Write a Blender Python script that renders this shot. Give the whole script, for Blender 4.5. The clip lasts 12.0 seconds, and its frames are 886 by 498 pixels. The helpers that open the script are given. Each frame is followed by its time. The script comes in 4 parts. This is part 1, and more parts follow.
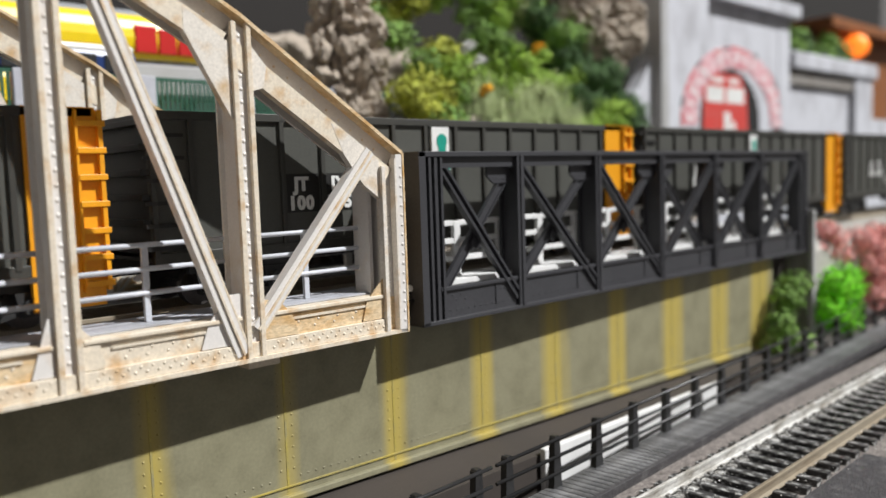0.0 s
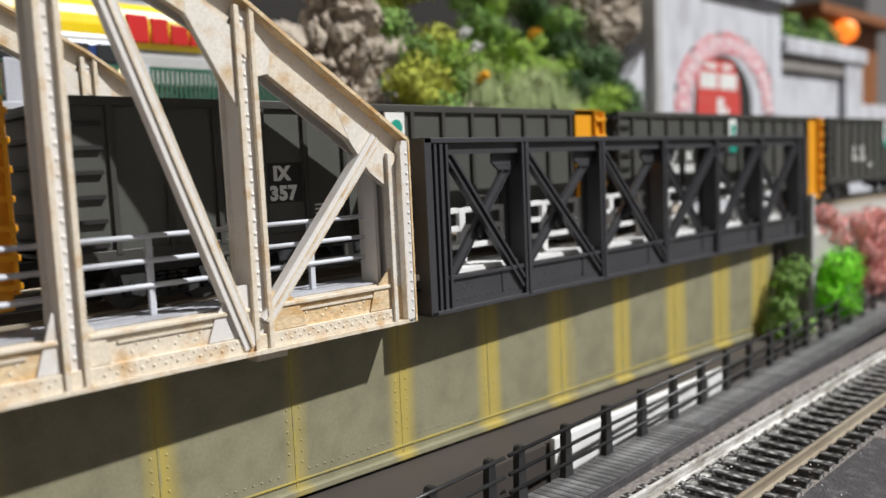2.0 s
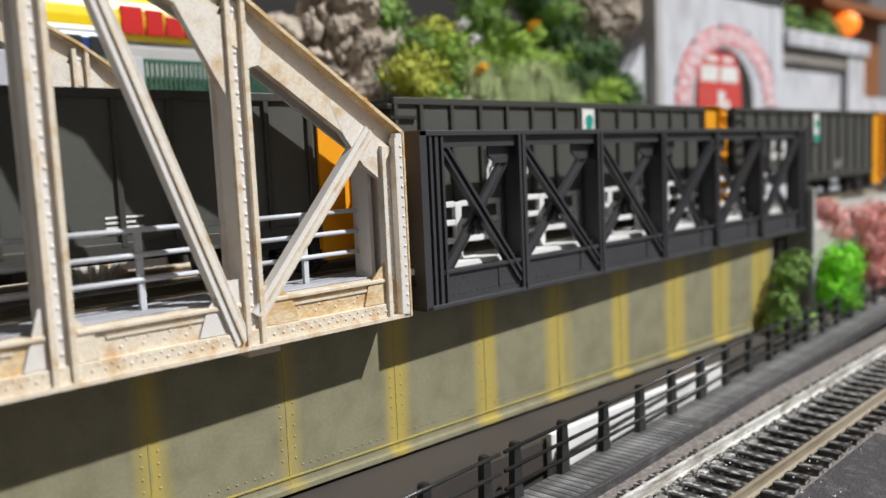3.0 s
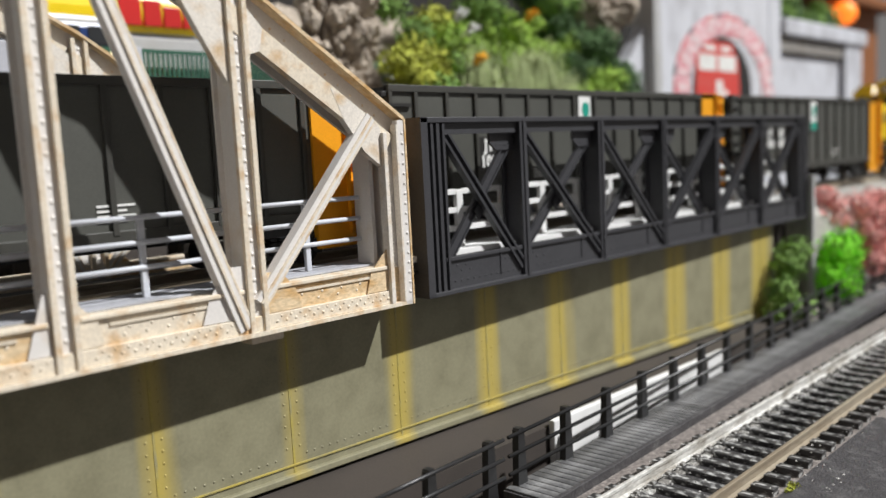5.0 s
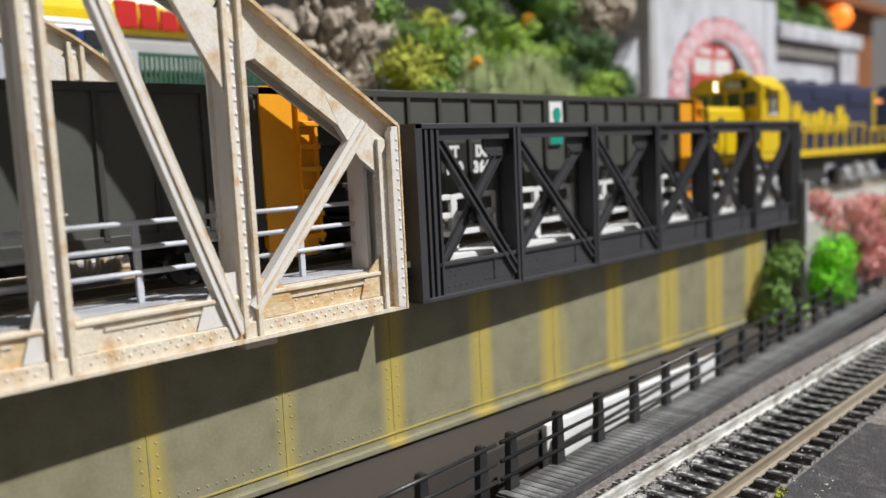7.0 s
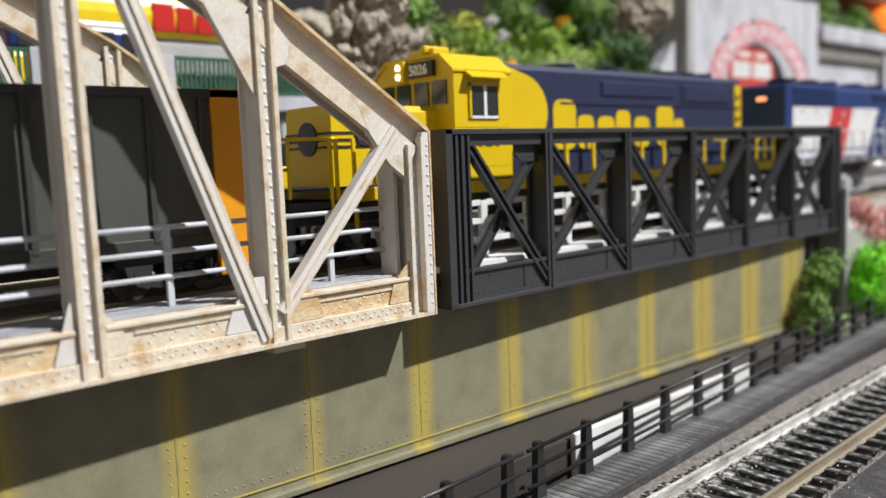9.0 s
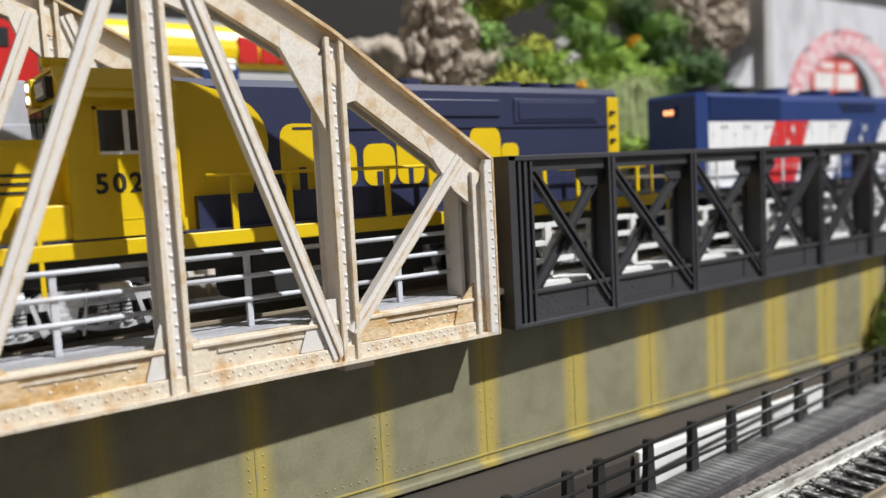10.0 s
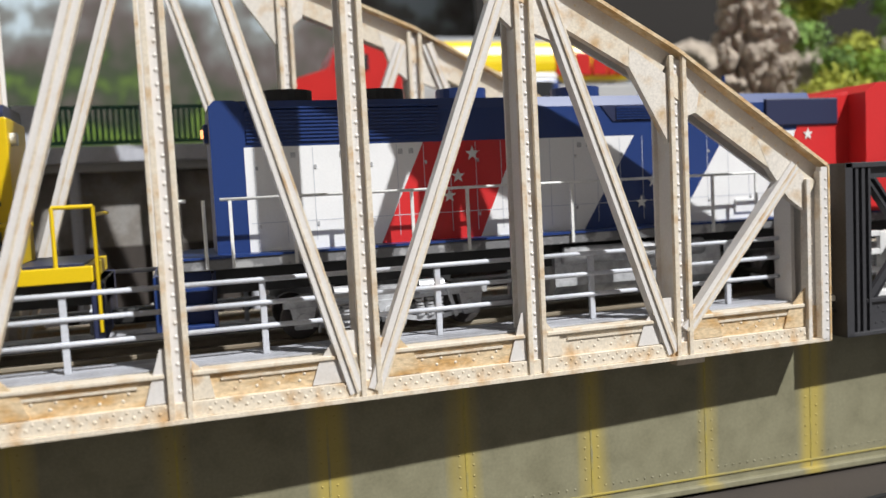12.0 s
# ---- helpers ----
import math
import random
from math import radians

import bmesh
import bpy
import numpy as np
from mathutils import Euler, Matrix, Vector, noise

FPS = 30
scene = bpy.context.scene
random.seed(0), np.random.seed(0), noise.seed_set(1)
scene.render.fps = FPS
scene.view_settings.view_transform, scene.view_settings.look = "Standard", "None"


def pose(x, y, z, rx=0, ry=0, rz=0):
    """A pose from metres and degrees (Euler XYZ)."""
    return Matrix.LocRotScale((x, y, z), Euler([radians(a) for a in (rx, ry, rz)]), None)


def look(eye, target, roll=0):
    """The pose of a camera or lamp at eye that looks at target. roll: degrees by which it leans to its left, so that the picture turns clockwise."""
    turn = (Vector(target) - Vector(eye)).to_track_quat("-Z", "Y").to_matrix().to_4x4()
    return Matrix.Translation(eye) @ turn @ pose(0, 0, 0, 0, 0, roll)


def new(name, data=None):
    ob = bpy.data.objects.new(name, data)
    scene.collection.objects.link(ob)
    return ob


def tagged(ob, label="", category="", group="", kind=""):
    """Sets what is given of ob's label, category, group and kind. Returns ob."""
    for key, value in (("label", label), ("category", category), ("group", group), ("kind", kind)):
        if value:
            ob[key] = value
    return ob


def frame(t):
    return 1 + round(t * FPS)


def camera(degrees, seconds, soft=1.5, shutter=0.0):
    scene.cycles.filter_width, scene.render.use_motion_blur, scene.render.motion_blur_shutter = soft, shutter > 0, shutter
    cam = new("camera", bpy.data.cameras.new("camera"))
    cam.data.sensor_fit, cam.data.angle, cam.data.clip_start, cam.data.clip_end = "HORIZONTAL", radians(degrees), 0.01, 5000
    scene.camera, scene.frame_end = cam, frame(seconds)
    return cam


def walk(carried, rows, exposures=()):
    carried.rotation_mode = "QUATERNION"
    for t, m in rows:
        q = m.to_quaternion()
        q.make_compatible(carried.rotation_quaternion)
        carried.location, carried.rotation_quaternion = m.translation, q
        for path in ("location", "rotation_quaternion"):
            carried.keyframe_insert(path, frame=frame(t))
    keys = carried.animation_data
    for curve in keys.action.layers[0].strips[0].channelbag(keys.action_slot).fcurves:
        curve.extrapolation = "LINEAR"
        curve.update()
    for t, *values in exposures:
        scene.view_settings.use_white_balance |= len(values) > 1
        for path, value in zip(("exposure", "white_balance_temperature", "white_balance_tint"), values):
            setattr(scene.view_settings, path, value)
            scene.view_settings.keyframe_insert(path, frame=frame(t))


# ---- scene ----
cam = camera(56.8, 12.0)
S = 0.00086  # one unit of the plan in metres: a 1:87 model railway
PATH = [  # seconds, eye, target, roll
    (0.0, (-149.83, -175.94, 93.01), (-13.71, -30.41, 75.91), -1.9),
    (0.5, (-153.26, -172.26, 91.57), (-16.41, -27.61, 72.88), -1.8),
    (1.0, (-152.48, -171.24, 91.48), (-14.18, -27.94, 73.08), -2.1),
    (1.5, (-151.55, -170.60, 91.79), (-12.88, -27.73, 72.89), -2.3),
    (2.0, (-151.33, -169.10, 91.90), (-13.09, -25.86, 72.61), -2.6),
    (2.5, (-148.63, -168.32, 91.50), (-10.42, -25.11, 71.80), -2.6),
    (3.0, (-148.24, -168.38, 91.66), (-10.41, -24.95, 70.86), -2.6),
    (5.0, (-149.26, -167.42, 89.76), (-11.14, -24.50, 67.46), -3.0),
    (5.5, (-150.52, -167.97, 89.66), (-11.93, -25.48, 67.56), -3.0),
    (6.0, (-149.91, -168.41, 90.42), (-11.49, -25.89, 67.42), -2.8),
    (6.5, (-149.91, -169.29, 91.55), (-11.09, -27.07, 69.15), -2.7),
    (8.5, (-147.25, -167.02, 91.02), (-11.31, -22.08, 68.41), -2.4),
    (9.0, (-147.74, -169.13, 92.73), (-15.07, -21.06, 70.93), -2.3),
    (9.5, (-147.49, -172.04, 94.70), (-22.00, -17.65, 74.30), -2.7),
    (10.0, (-149.86, -179.98, 96.55), (-32.45, -19.07, 78.55), -3.0),
    (10.5, (-154.19, -185.78, 97.18), (-48.28, -17.07, 79.28), -3.2),
    (11.0, (-154.72, -187.25, 97.78), (-60.63, -11.57, 80.88), -3.3),
    (11.5, (-165.40, -189.21, 99.03), (-87.31, -5.74, 83.53), -3.3),
    (12.0, (-176.72, -189.78, 99.37), (-116.11, 0.25, 84.77), -2.9),
]
walk(cam, [(t, look([S * v for v in e], [S * v for v in g], r)) for t, e, g, r in PATH])
# ---- end of camera ----
# ---- light ----
cam.data.dof.use_dof = True
cam.data.dof.focus_distance, cam.data.dof.aperture_fstop = 0.185, 12.0
world = bpy.data.worlds.new("hall_light")
scene.world = world
world.use_nodes = True
bg = world.node_tree.nodes["Background"]
bg.inputs[0].default_value, bg.inputs[1].default_value = (1.0, 0.96, 0.93, 1), 0.20
sun = new("exhibition_spotlight", bpy.data.lights.new("exhibition_spotlight", "SUN"))
sun.data.energy, sun.data.angle, sun.data.color = 5.5, radians(1.2), (0.99, 0.99, 0.985)
sun.matrix_world = look((0, 0, 0), (-0.44, 0.62, -0.87))
scene.view_settings.exposure = 0.0


# ---- materials ----
def paint(name, color, rough=0.5, metal=0.0, second=None, amount=0.5, size=6.0, grain=0.12, bump=0.05, fine=0.6, island=0.0, each=0.0, spec=0.5, stretch=(1, 1, 1), edge=(0.45, 0.65)):
    """Node material: base colour, a second colour in patches `size` units wide, fine grain and bump."""
    m = bpy.data.materials.new(name)
    m.use_nodes = True
    nt = m.node_tree
    n, l = nt.nodes, nt.links
    b = n["Principled BSDF"]
    b.inputs["Roughness"].default_value, b.inputs["Metallic"].default_value = rough, metal
    b.inputs["Specular IOR Level"].default_value = spec
    tc = n.new("ShaderNodeTexCoord")
    mp = n.new("ShaderNodeMapping")
    mp.inputs["Scale"].default_value = [s / S for s in stretch]
    l.new(tc.outputs["Object"], mp.inputs["Vector"])

    def noise_at(scale, detail=4.0):
        t = n.new("ShaderNodeTexNoise")
        t.inputs["Scale"].default_value, t.inputs["Detail"].default_value = scale, detail
        l.new(mp.outputs[0], t.inputs["Vector"])
        return t

    big, small = noise_at(1 / size, 6), noise_at(1 / fine, 3)
    ramp = n.new("ShaderNodeMapRange")
    ramp.inputs["From Min"].default_value, ramp.inputs["From Max"].default_value = edge
    ramp.inputs["To Max"].default_value = amount
    l.new(big.outputs["Fac"], ramp.inputs["Value"])
    mix = n.new("ShaderNodeMix")
    mix.data_type = "RGBA"
    mix.inputs["A"].default_value = (*color, 1)
    mix.inputs["B"].default_value = (*(second or [c * 0.75 for c in color]), 1)
    l.new(ramp.outputs[0], mix.inputs["Factor"])
    hsv = n.new("ShaderNodeHueSaturation")
    l.new(mix.outputs["Result"], hsv.inputs["Color"])
    val = n.new("ShaderNodeMapRange")
    val.inputs["From Min"].default_value, val.inputs["From Max"].default_value = 0.25, 0.75
    val.inputs["To Min"].default_value, val.inputs["To Max"].default_value = 1 - grain, 1 + grain
    l.new(small.outputs["Fac"], val.inputs["Value"])
    last = val.outputs[0]
    if island or each:
        src = n.new("ShaderNodeNewGeometry").outputs["Random Per Island"] if island else n.new("ShaderNodeObjectInfo").outputs["Random"]
        r = n.new("ShaderNodeMapRange")
        r.inputs["To Min"].default_value, r.inputs["To Max"].default_value = 1 - (island or each), 1 + (island or each)
        l.new(src, r.inputs["Value"])
        mul = n.new("ShaderNodeMath")
        mul.operation = "MULTIPLY"
        l.new(last, mul.inputs[0])
        l.new(r.outputs[0], mul.inputs[1])
        last = mul.outputs[0]
    l.new(last, hsv.inputs["Value"])
    l.new(hsv.outputs[0], b.inputs["Base Color"])
    if bump:
        bp = n.new("ShaderNodeBump")
        bp.inputs["Strength"].default_value, bp.inputs["Distance"].default_value = min(1, bump * 5), bump * S
        l.new(small.outputs["Fac"], bp.inputs["Height"])
        l.new(bp.outputs[0], b.inputs["Normal"])
    return m


M = {
    "cream": paint("weathered_cream_paint", (0.70, 0.62, 0.50), 0.5, second=(0.52, 0.31, 0.12), amount=0.8, size=5, grain=0.14, edge=(0.5, 0.72)),
    "cream_clean": paint("cream_paint", (0.70, 0.67, 0.64), 0.45, second=(0.56, 0.44, 0.30), amount=0.55, size=10, grain=0.06, edge=(0.55, 0.78)),
    "gusset": paint("rust_edged_pale_paint", (0.71, 0.66, 0.59), 0.5, second=(0.54, 0.36, 0.17), amount=0.85, size=8, grain=0.14, bump=0.08, edge=(0.53, 0.72)),
    "cream_rust": paint("rust_stained_cream_paint", (0.67, 0.52, 0.33), 0.6, second=(0.50, 0.28, 0.085), amount=0.85, size=3.6, grain=0.24, bump=0.16, edge=(0.44, 0.66), stretch=(0.45, 1, 1)),
    "black": paint("satin_black_plastic", (0.042, 0.042, 0.047), 0.42, second=(0.052, 0.052, 0.057), size=20, grain=0.2, bump=0.03),
    "rail_grey": paint("pale_grey_rail_paint", (0.55, 0.57, 0.62), 0.45, second=(0.42, 0.28, 0.16), amount=0.7, size=12, edge=(0.6, 0.8)),
    "white": paint("white_plastic", (0.80, 0.80, 0.79), 0.45, size=14, grain=0.04),
    "deck": paint("grey_walkway_planks", (0.40, 0.41, 0.45), 0.6, second=(0.2, 0.2, 0.21), size=10, grain=0.15, each=0.15),
    "dark": paint("dark_void_board", (0.010, 0.0075, 0.006), 0.8, size=40),
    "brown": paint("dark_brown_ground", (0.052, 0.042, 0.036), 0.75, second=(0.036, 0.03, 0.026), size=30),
    "steel": paint("worn_rail_steel", (0.36, 0.31, 0.235), 0.38, metal=0.15, second=(0.20, 0.145, 0.09), size=8, stretch=(0.2, 1, 1)),
    # paler rail steel: the reflection on the lit side is in the colour
    "steel_bright": paint("rail_steel_painted_lit", (0.62, 0.61, 0.58), 0.4, metal=0.1, second=(0.20, 0.17, 0.13), amount=0.8, size=4, stretch=(0.35, 1, 1), grain=0.3),
    # pale dusty clips, and the painted reflection along the far rail
    "dust_glint": paint("pale_dust_and_rail_glint", (0.2, 0.19, 0.175), 0.8, second=(0.56, 0.56, 0.54), amount=0.9, size=3.0, grain=0.35, edge=(0.5, 0.6), bump=0.4),
    "fence_black": paint("gloss_black_plastic", (0.020, 0.020, 0.021), 0.35, second=(0.03, 0.03, 0.03), size=10, grain=0.2, bump=0.03),
    "grain": paint("white_plaster_dust", (0.62, 0.61, 0.58), 0.9, island=0.5, bump=0),
    # pale patches are white dust with the glints on it painted in
    "tie": paint("dark_sleepers_with_dust_and_glints", (0.036, 0.035, 0.035), 0.4, second=(0.45, 0.45, 0.44), amount=0.85, size=1.3, grain=0.35, each=0.3, edge=(0.48, 0.62), stretch=(1, 0.6, 1)),
    "ballast": paint("grey_brown_ballast", (0.21, 0.185, 0.17), 0.85, second=(0.11, 0.095, 0.085), size=3, grain=0.5, bump=0.4, fine=1.0),
    "light_ballast": paint("pale_gravel_roadbed", (0.42, 0.40, 0.37), 0.85, second=(0.25, 0.23, 0.2), size=4, grain=0.3, bump=0.4, fine=1.2),
    "walk": paint("charcoal_plank_walkway", (0.095, 0.095, 0.098), 0.5, second=(0.3, 0.3, 0.3), amount=0.8, size=9, grain=0.35, each=0.3),
    "board": paint("charcoal_crossing_board", (0.05, 0.047, 0.05), 0.6, second=(0.14, 0.135, 0.135), size=4, grain=0.45, bump=0.3, edge=(0.5, 0.7)),
    "gondola": paint("dark_olive_wagon_paint", (0.072, 0.073, 0.064), 0.5, second=(0.055, 0.054, 0.047), size=25, grain=0.08),
    "gondola_rib": paint("olive_black_rib_paint", (0.045, 0.044, 0.038), 0.5, size=15),
    "gondola_end": paint("black_wagon_end_paint", (0.016, 0.015, 0.014), 0.5, size=15),
    "orange": paint("orange_wagon_end_paint", (0.80, 0.34, 0.008), 0.45, second=(0.68, 0.27, 0.008), size=12, grain=0.06),
    "yellow": paint("warm_yellow_locomotive_paint", (0.72, 0.50, 0.006), 0.35, second=(0.64, 0.43, 0.005), size=30, grain=0.03, bump=0.01),
    "navy": paint("navy_blue_locomotive_paint", (0.023, 0.029, 0.074), 0.4, second=(0.019, 0.025, 0.064), size=30, grain=0.05, bump=0.01),
    "royal": paint("royal_blue_locomotive_paint", (0.016, 0.042, 0.165), 0.35, second=(0.013, 0.035, 0.14), size=30, grain=0.04, bump=0.01),
    "loco_white": paint("white_locomotive_paint", (0.80, 0.80, 0.80), 0.35, size=30, grain=0.03, bump=0.01, second=(0.72, 0.72, 0.72)),
    "red": paint("red_locomotive_paint", (0.62, 0.028, 0.03), 0.35, size=30, grain=0.03, bump=0.01),
    "under": paint("black_underframe", (0.02, 0.02, 0.02), 0.6, size=10),
    "truck": paint("silver_grey_bogie_paint", (0.62, 0.63, 0.65), 0.25, metal=0.3, second=(0.28, 0.28, 0.29), size=3),
    "sill": paint("dull_grey_sill_paint", (0.17, 0.17, 0.175), 0.45, second=(0.42, 0.42, 0.42), amount=0.8, size=7, edge=(0.55, 0.62)),
    "wheel": paint("dark_wheel_steel", (0.10, 0.09, 0.085), 0.4, metal=0.6, size=6),
    "glass": paint("dark_window_glazing", (0.03, 0.032, 0.035), 0.08, size=30, grain=0.0, bump=0, spec=0.8),
    "teal": paint("teal_placard_green", (0.005, 0.30, 0.22), 0.5, size=20),
    "letter_white": paint("white_lettering", (0.78, 0.78, 0.76), 0.5, size=20),
    "letter_black": paint("black_lettering", (0.02, 0.02, 0.02), 0.5, size=20),
    "concrete": paint("painted_concrete", (0.42, 0.42, 0.42), 0.8, second=(0.33, 0.32, 0.3), size=18, grain=0.1),
    "concrete_pale": paint("pale_concrete_wall", (0.51, 0.525, 0.58), 0.85, second=(0.35, 0.35, 0.38), amount=0.7, size=22, grain=0.1, stretch=(1, 1, 0.5)),
    "mural_wall": paint("whitewashed_wall", (0.58, 0.59, 0.635), 0.85, second=(0.40, 0.40, 0.43), amount=0.8, size=16, grain=0.12, stretch=(1, 1, 0.45), edge=(0.48, 0.66)),
    # dark grey that holds shade in its colour, for concrete below overhangs
    "shaded_concrete": paint("concrete_with_shade_in_colour", (0.22, 0.20, 0.18), 0.85, second=(0.4, 0.4, 0.39), size=10, grain=0.2),
    "green_fence": paint("green_fence_paint", (0.02, 0.10, 0.06), 0.5, size=10),
    "shell_yellow": paint("tanker_yellow", (0.85, 0.62, 0.01), 0.35, size=30, grain=0.03, bump=0),
    "shell_red": paint("tanker_red", (0.55, 0.02, 0.018), 0.35, size=30, grain=0.03, bump=0),
    "silver": paint("tanker_silver_grey", (0.48, 0.50, 0.53), 0.3, metal=0.4, size=30, grain=0.04, bump=0),
    "rock": paint("grey_brown_rock", (0.44, 0.375, 0.305), 0.9, second=(0.22, 0.18, 0.15), amount=0.7, size=6, grain=0.3, bump=0.5, fine=2.0),
    "leaf": paint("mid_green_foliage", (0.22, 0.36, 0.085), 0.8, second=(0.13, 0.25, 0.05), size=14, grain=0.25, island=0.45, bump=0),
    "leaf_dark": paint("dark_green_foliage", (0.09, 0.17, 0.06), 0.8, size=14, grain=0.25, island=0.45, bump=0),
    "leaf_yellow": paint("yellow_green_foliage", (0.42, 0.44, 0.06), 0.8, second=(0.27, 0.34, 0.05), size=14, grain=0.25, island=0.4, bump=0),
    "leaf_lime": paint("lime_green_foliage", (0.34, 0.50, 0.08), 0.8, second=(0.2, 0.36, 0.05), size=9, grain=0.25, island=0.45, bump=0),
    "leaf_grass": paint("pale_grassy_foliage", (0.40, 0.46, 0.22), 0.8, second=(0.30, 0.38, 0.16), size=9, grain=0.2, island=0.35, bump=0),
    "leaf_bright": paint("vivid_green_foliage", (0.24, 0.70, 0.02), 0.8, second=(0.14, 0.50, 0.015), size=8, grain=0.25, island=0.35, bump=0),
    "leaf_pink": paint("pink_blossom", (0.80, 0.40, 0.37), 0.8, second=(0.70, 0.28, 0.26), size=8, grain=0.2, island=0.3, bump=0),
    "flower": paint("orange_yellow_blossom", (0.80, 0.42, 0.01), 0.8, island=0.2, bump=0),
    "blossom_white": paint("white_blossom", (0.7, 0.7, 0.68), 0.8, island=0.2, bump=0),
    "pink_paint": paint("pink_mural_paint", (0.66, 0.24, 0.29), 0.85, second=(0.74, 0.66, 0.67), amount=1.0, size=2.5, grain=0.1, edge=(0.48, 0.54)),
    "mural_red": paint("red_mural_paint", (0.58, 0.05, 0.04), 0.85, second=(0.5, 0.1, 0.08), size=6, grain=0.1),
    "wood": paint("orange_brown_wood", (0.27, 0.095, 0.025), 0.6, second=(0.12, 0.04, 0.015), size=10),
}


# ---- building helpers ----
class Form:
    """A bmesh in plan units, with the few shapes that this place needs."""

    def __init__(self):
        self.bm = bmesh.new()

    def box(self, x0, x1, y0, y1, z0, z1, bevel=0.0):
        m = pose((x0 + x1) / 2, (y0 + y1) / 2, (z0 + z1) / 2) @ Matrix.Diagonal((abs(x1 - x0), abs(y1 - y0), abs(z1 - z0), 1))
        made = bmesh.ops.create_cube(self.bm, size=1, matrix=m)
        if bevel:
            edges = list({e for v in made["verts"] for e in v.link_edges})
            bmesh.ops.bevel(self.bm, geom=edges, offset=bevel, segments=2, affect="EDGES", profile=0.5)
        return self

    def prism(self, pts, y0, y1):
        """The outline pts, (x, z), stretched from y0 to y1."""
        a = [self.bm.verts.new((x, y0, z)) for x, z in pts]
        b = [self.bm.verts.new((x, y1, z)) for x, z in pts]
        self.bm.faces.new(a)
        self.bm.faces.new(b[::-1])
        for i in range(len(a)):
            j = (i + 1) % len(a)
            self.bm.faces.new((a[j], a[i], b[i], b[j]))
        return self

    def run(self, pts, x0, x1):
        """The outline pts, (y, z), stretched from x0 to x1."""
        a = [self.bm.verts.new((x0, y, z)) for y, z in pts]
        b = [self.bm.verts.new((x1, y, z)) for y, z in pts]
        self.bm.faces.new(a)
        self.bm.faces.new(b[::-1])
        for i in range(len(a)):
            j = (i + 1) % len(a)
            self.bm.faces.new((a[j], a[i], b[i], b[j]))
        return self

    def strip(self, p, q, w, y0, y1, shift=0.0):
        """A flat bar from p to q, (x, z), w wide, from y0 to y1 deep; shift moves it sideways."""
        d = Vector((q[0] - p[0], q[1] - p[1])).normalized()
        s = Vector((-d.y, d.x))
        a, b = s * (shift + w / 2), s * (shift - w / 2)
        return self.prism([(p[0] + b.x, p[1] + b.y), (q[0] + b.x, q[1] + b.y), (q[0] + a.x, q[1] + a.y), (p[0] + a.x, p[1] + a.y)], y0, y1)

    def rod(self, p, q, r, sides=8):
        p, q = Vector(p), Vector(q)
        m = Matrix.Translation((p + q) / 2) @ (q - p).to_track_quat("Z", "Y").to_matrix().to_4x4()
        bmesh.ops.create_cone(self.bm, cap_ends=True, segments=sides, radius1=r, radius2=r, depth=(q - p).length, matrix=m)
        return self

    def rivet(self, x, y, z, r=0.55):
        """A round rivet head on a face towards -y."""
        rings = []
        for rad, dep in ((r, 0.0), (r * 0.75, 0.3 * r), (r * 0.3, 0.5 * r)):
            rings.append([self.bm.verts.new((x + rad * math.cos(k * math.tau / 6), y - dep, z + rad * math.sin(k * math.tau / 6))) for k in range(6)])
        for a, b in zip(rings, rings[1:]):
            for k in range(6):
                self.bm.faces.new((a[k], a[(k + 1) % 6], b[(k + 1) % 6], b[k]))
        self.bm.faces.new(rings[-1])
        return self


def part(name, form, material, parent=None, label="", smooth=False):
    mesh = bpy.data.meshes.new(name)
    bm = form.bm
    bmesh.ops.recalc_face_normals(bm, faces=bm.faces)
    bm.transform(Matrix.Scale(S, 4))
    bm.to_mesh(mesh)
    bm.free()
    if smooth:
        for p in mesh.polygons:
            p.use_smooth = True
    mesh.materials.append(M[material] if isinstance(material, str) else material)
    ob = new(name, mesh)
    if parent:
        ob.parent = parent
    if label:
        tagged(ob, label)
    return ob


def thing(name, label, category, at=(0, 0, 0), turn=0.0, group="", kind=""):
    ob = new(name)
    ob.empty_display_size = 0.01
    ob.matrix_basis = pose(S * at[0], S * at[1], S * at[2], 0, 0, turn)
    return tagged(ob, label, category, group, kind)


def share(ob, parent, x=0.0, y=0.0, z=0.0, rz=0.0):
    """The same piece again under parent, moved by plan units."""
    o = ob.copy()
    scene.collection.objects.link(o)
    o.parent = parent
    o.matrix_basis = ob.matrix_basis @ pose(S * x, S * y, S * z, 0, 0, rz)
    return o


def words(text, size, x, y, z, material, parent, name="lettering", spacing=1.0, depth=0.12, bold=0.035):
    """Raised lettering on a face towards -y, its lower left corner at x, z."""
    c = bpy.data.curves.new(name, "FONT")
    c.body, c.size, c.extrude, c.space_character, c.resolution_u = text, size * 1.4, depth, spacing, 3
    c.offset = size * bold
    tmp = bpy.data.objects.new(name, c)
    mesh = bpy.data.meshes.new_from_object(tmp)
    bpy.data.objects.remove(tmp)
    mesh.transform(Matrix.Scale(S, 4) @ pose(x, y, z, 90, 0, 0))
    mesh.materials.clear()
    mesh.materials.append(M[material])
    ob = new(name, mesh)
    ob.parent = parent
    return ob


# ---- plan ----
RAIL = 61.5        # top of the main track's rails
TRACK = 39.0       # its middle line
HEIGHTS = (101.0, 133.5, 157.0, 175.0, 186.0, 190.0, 186.0, 175.0)  # of the cream trusses, panel by panel


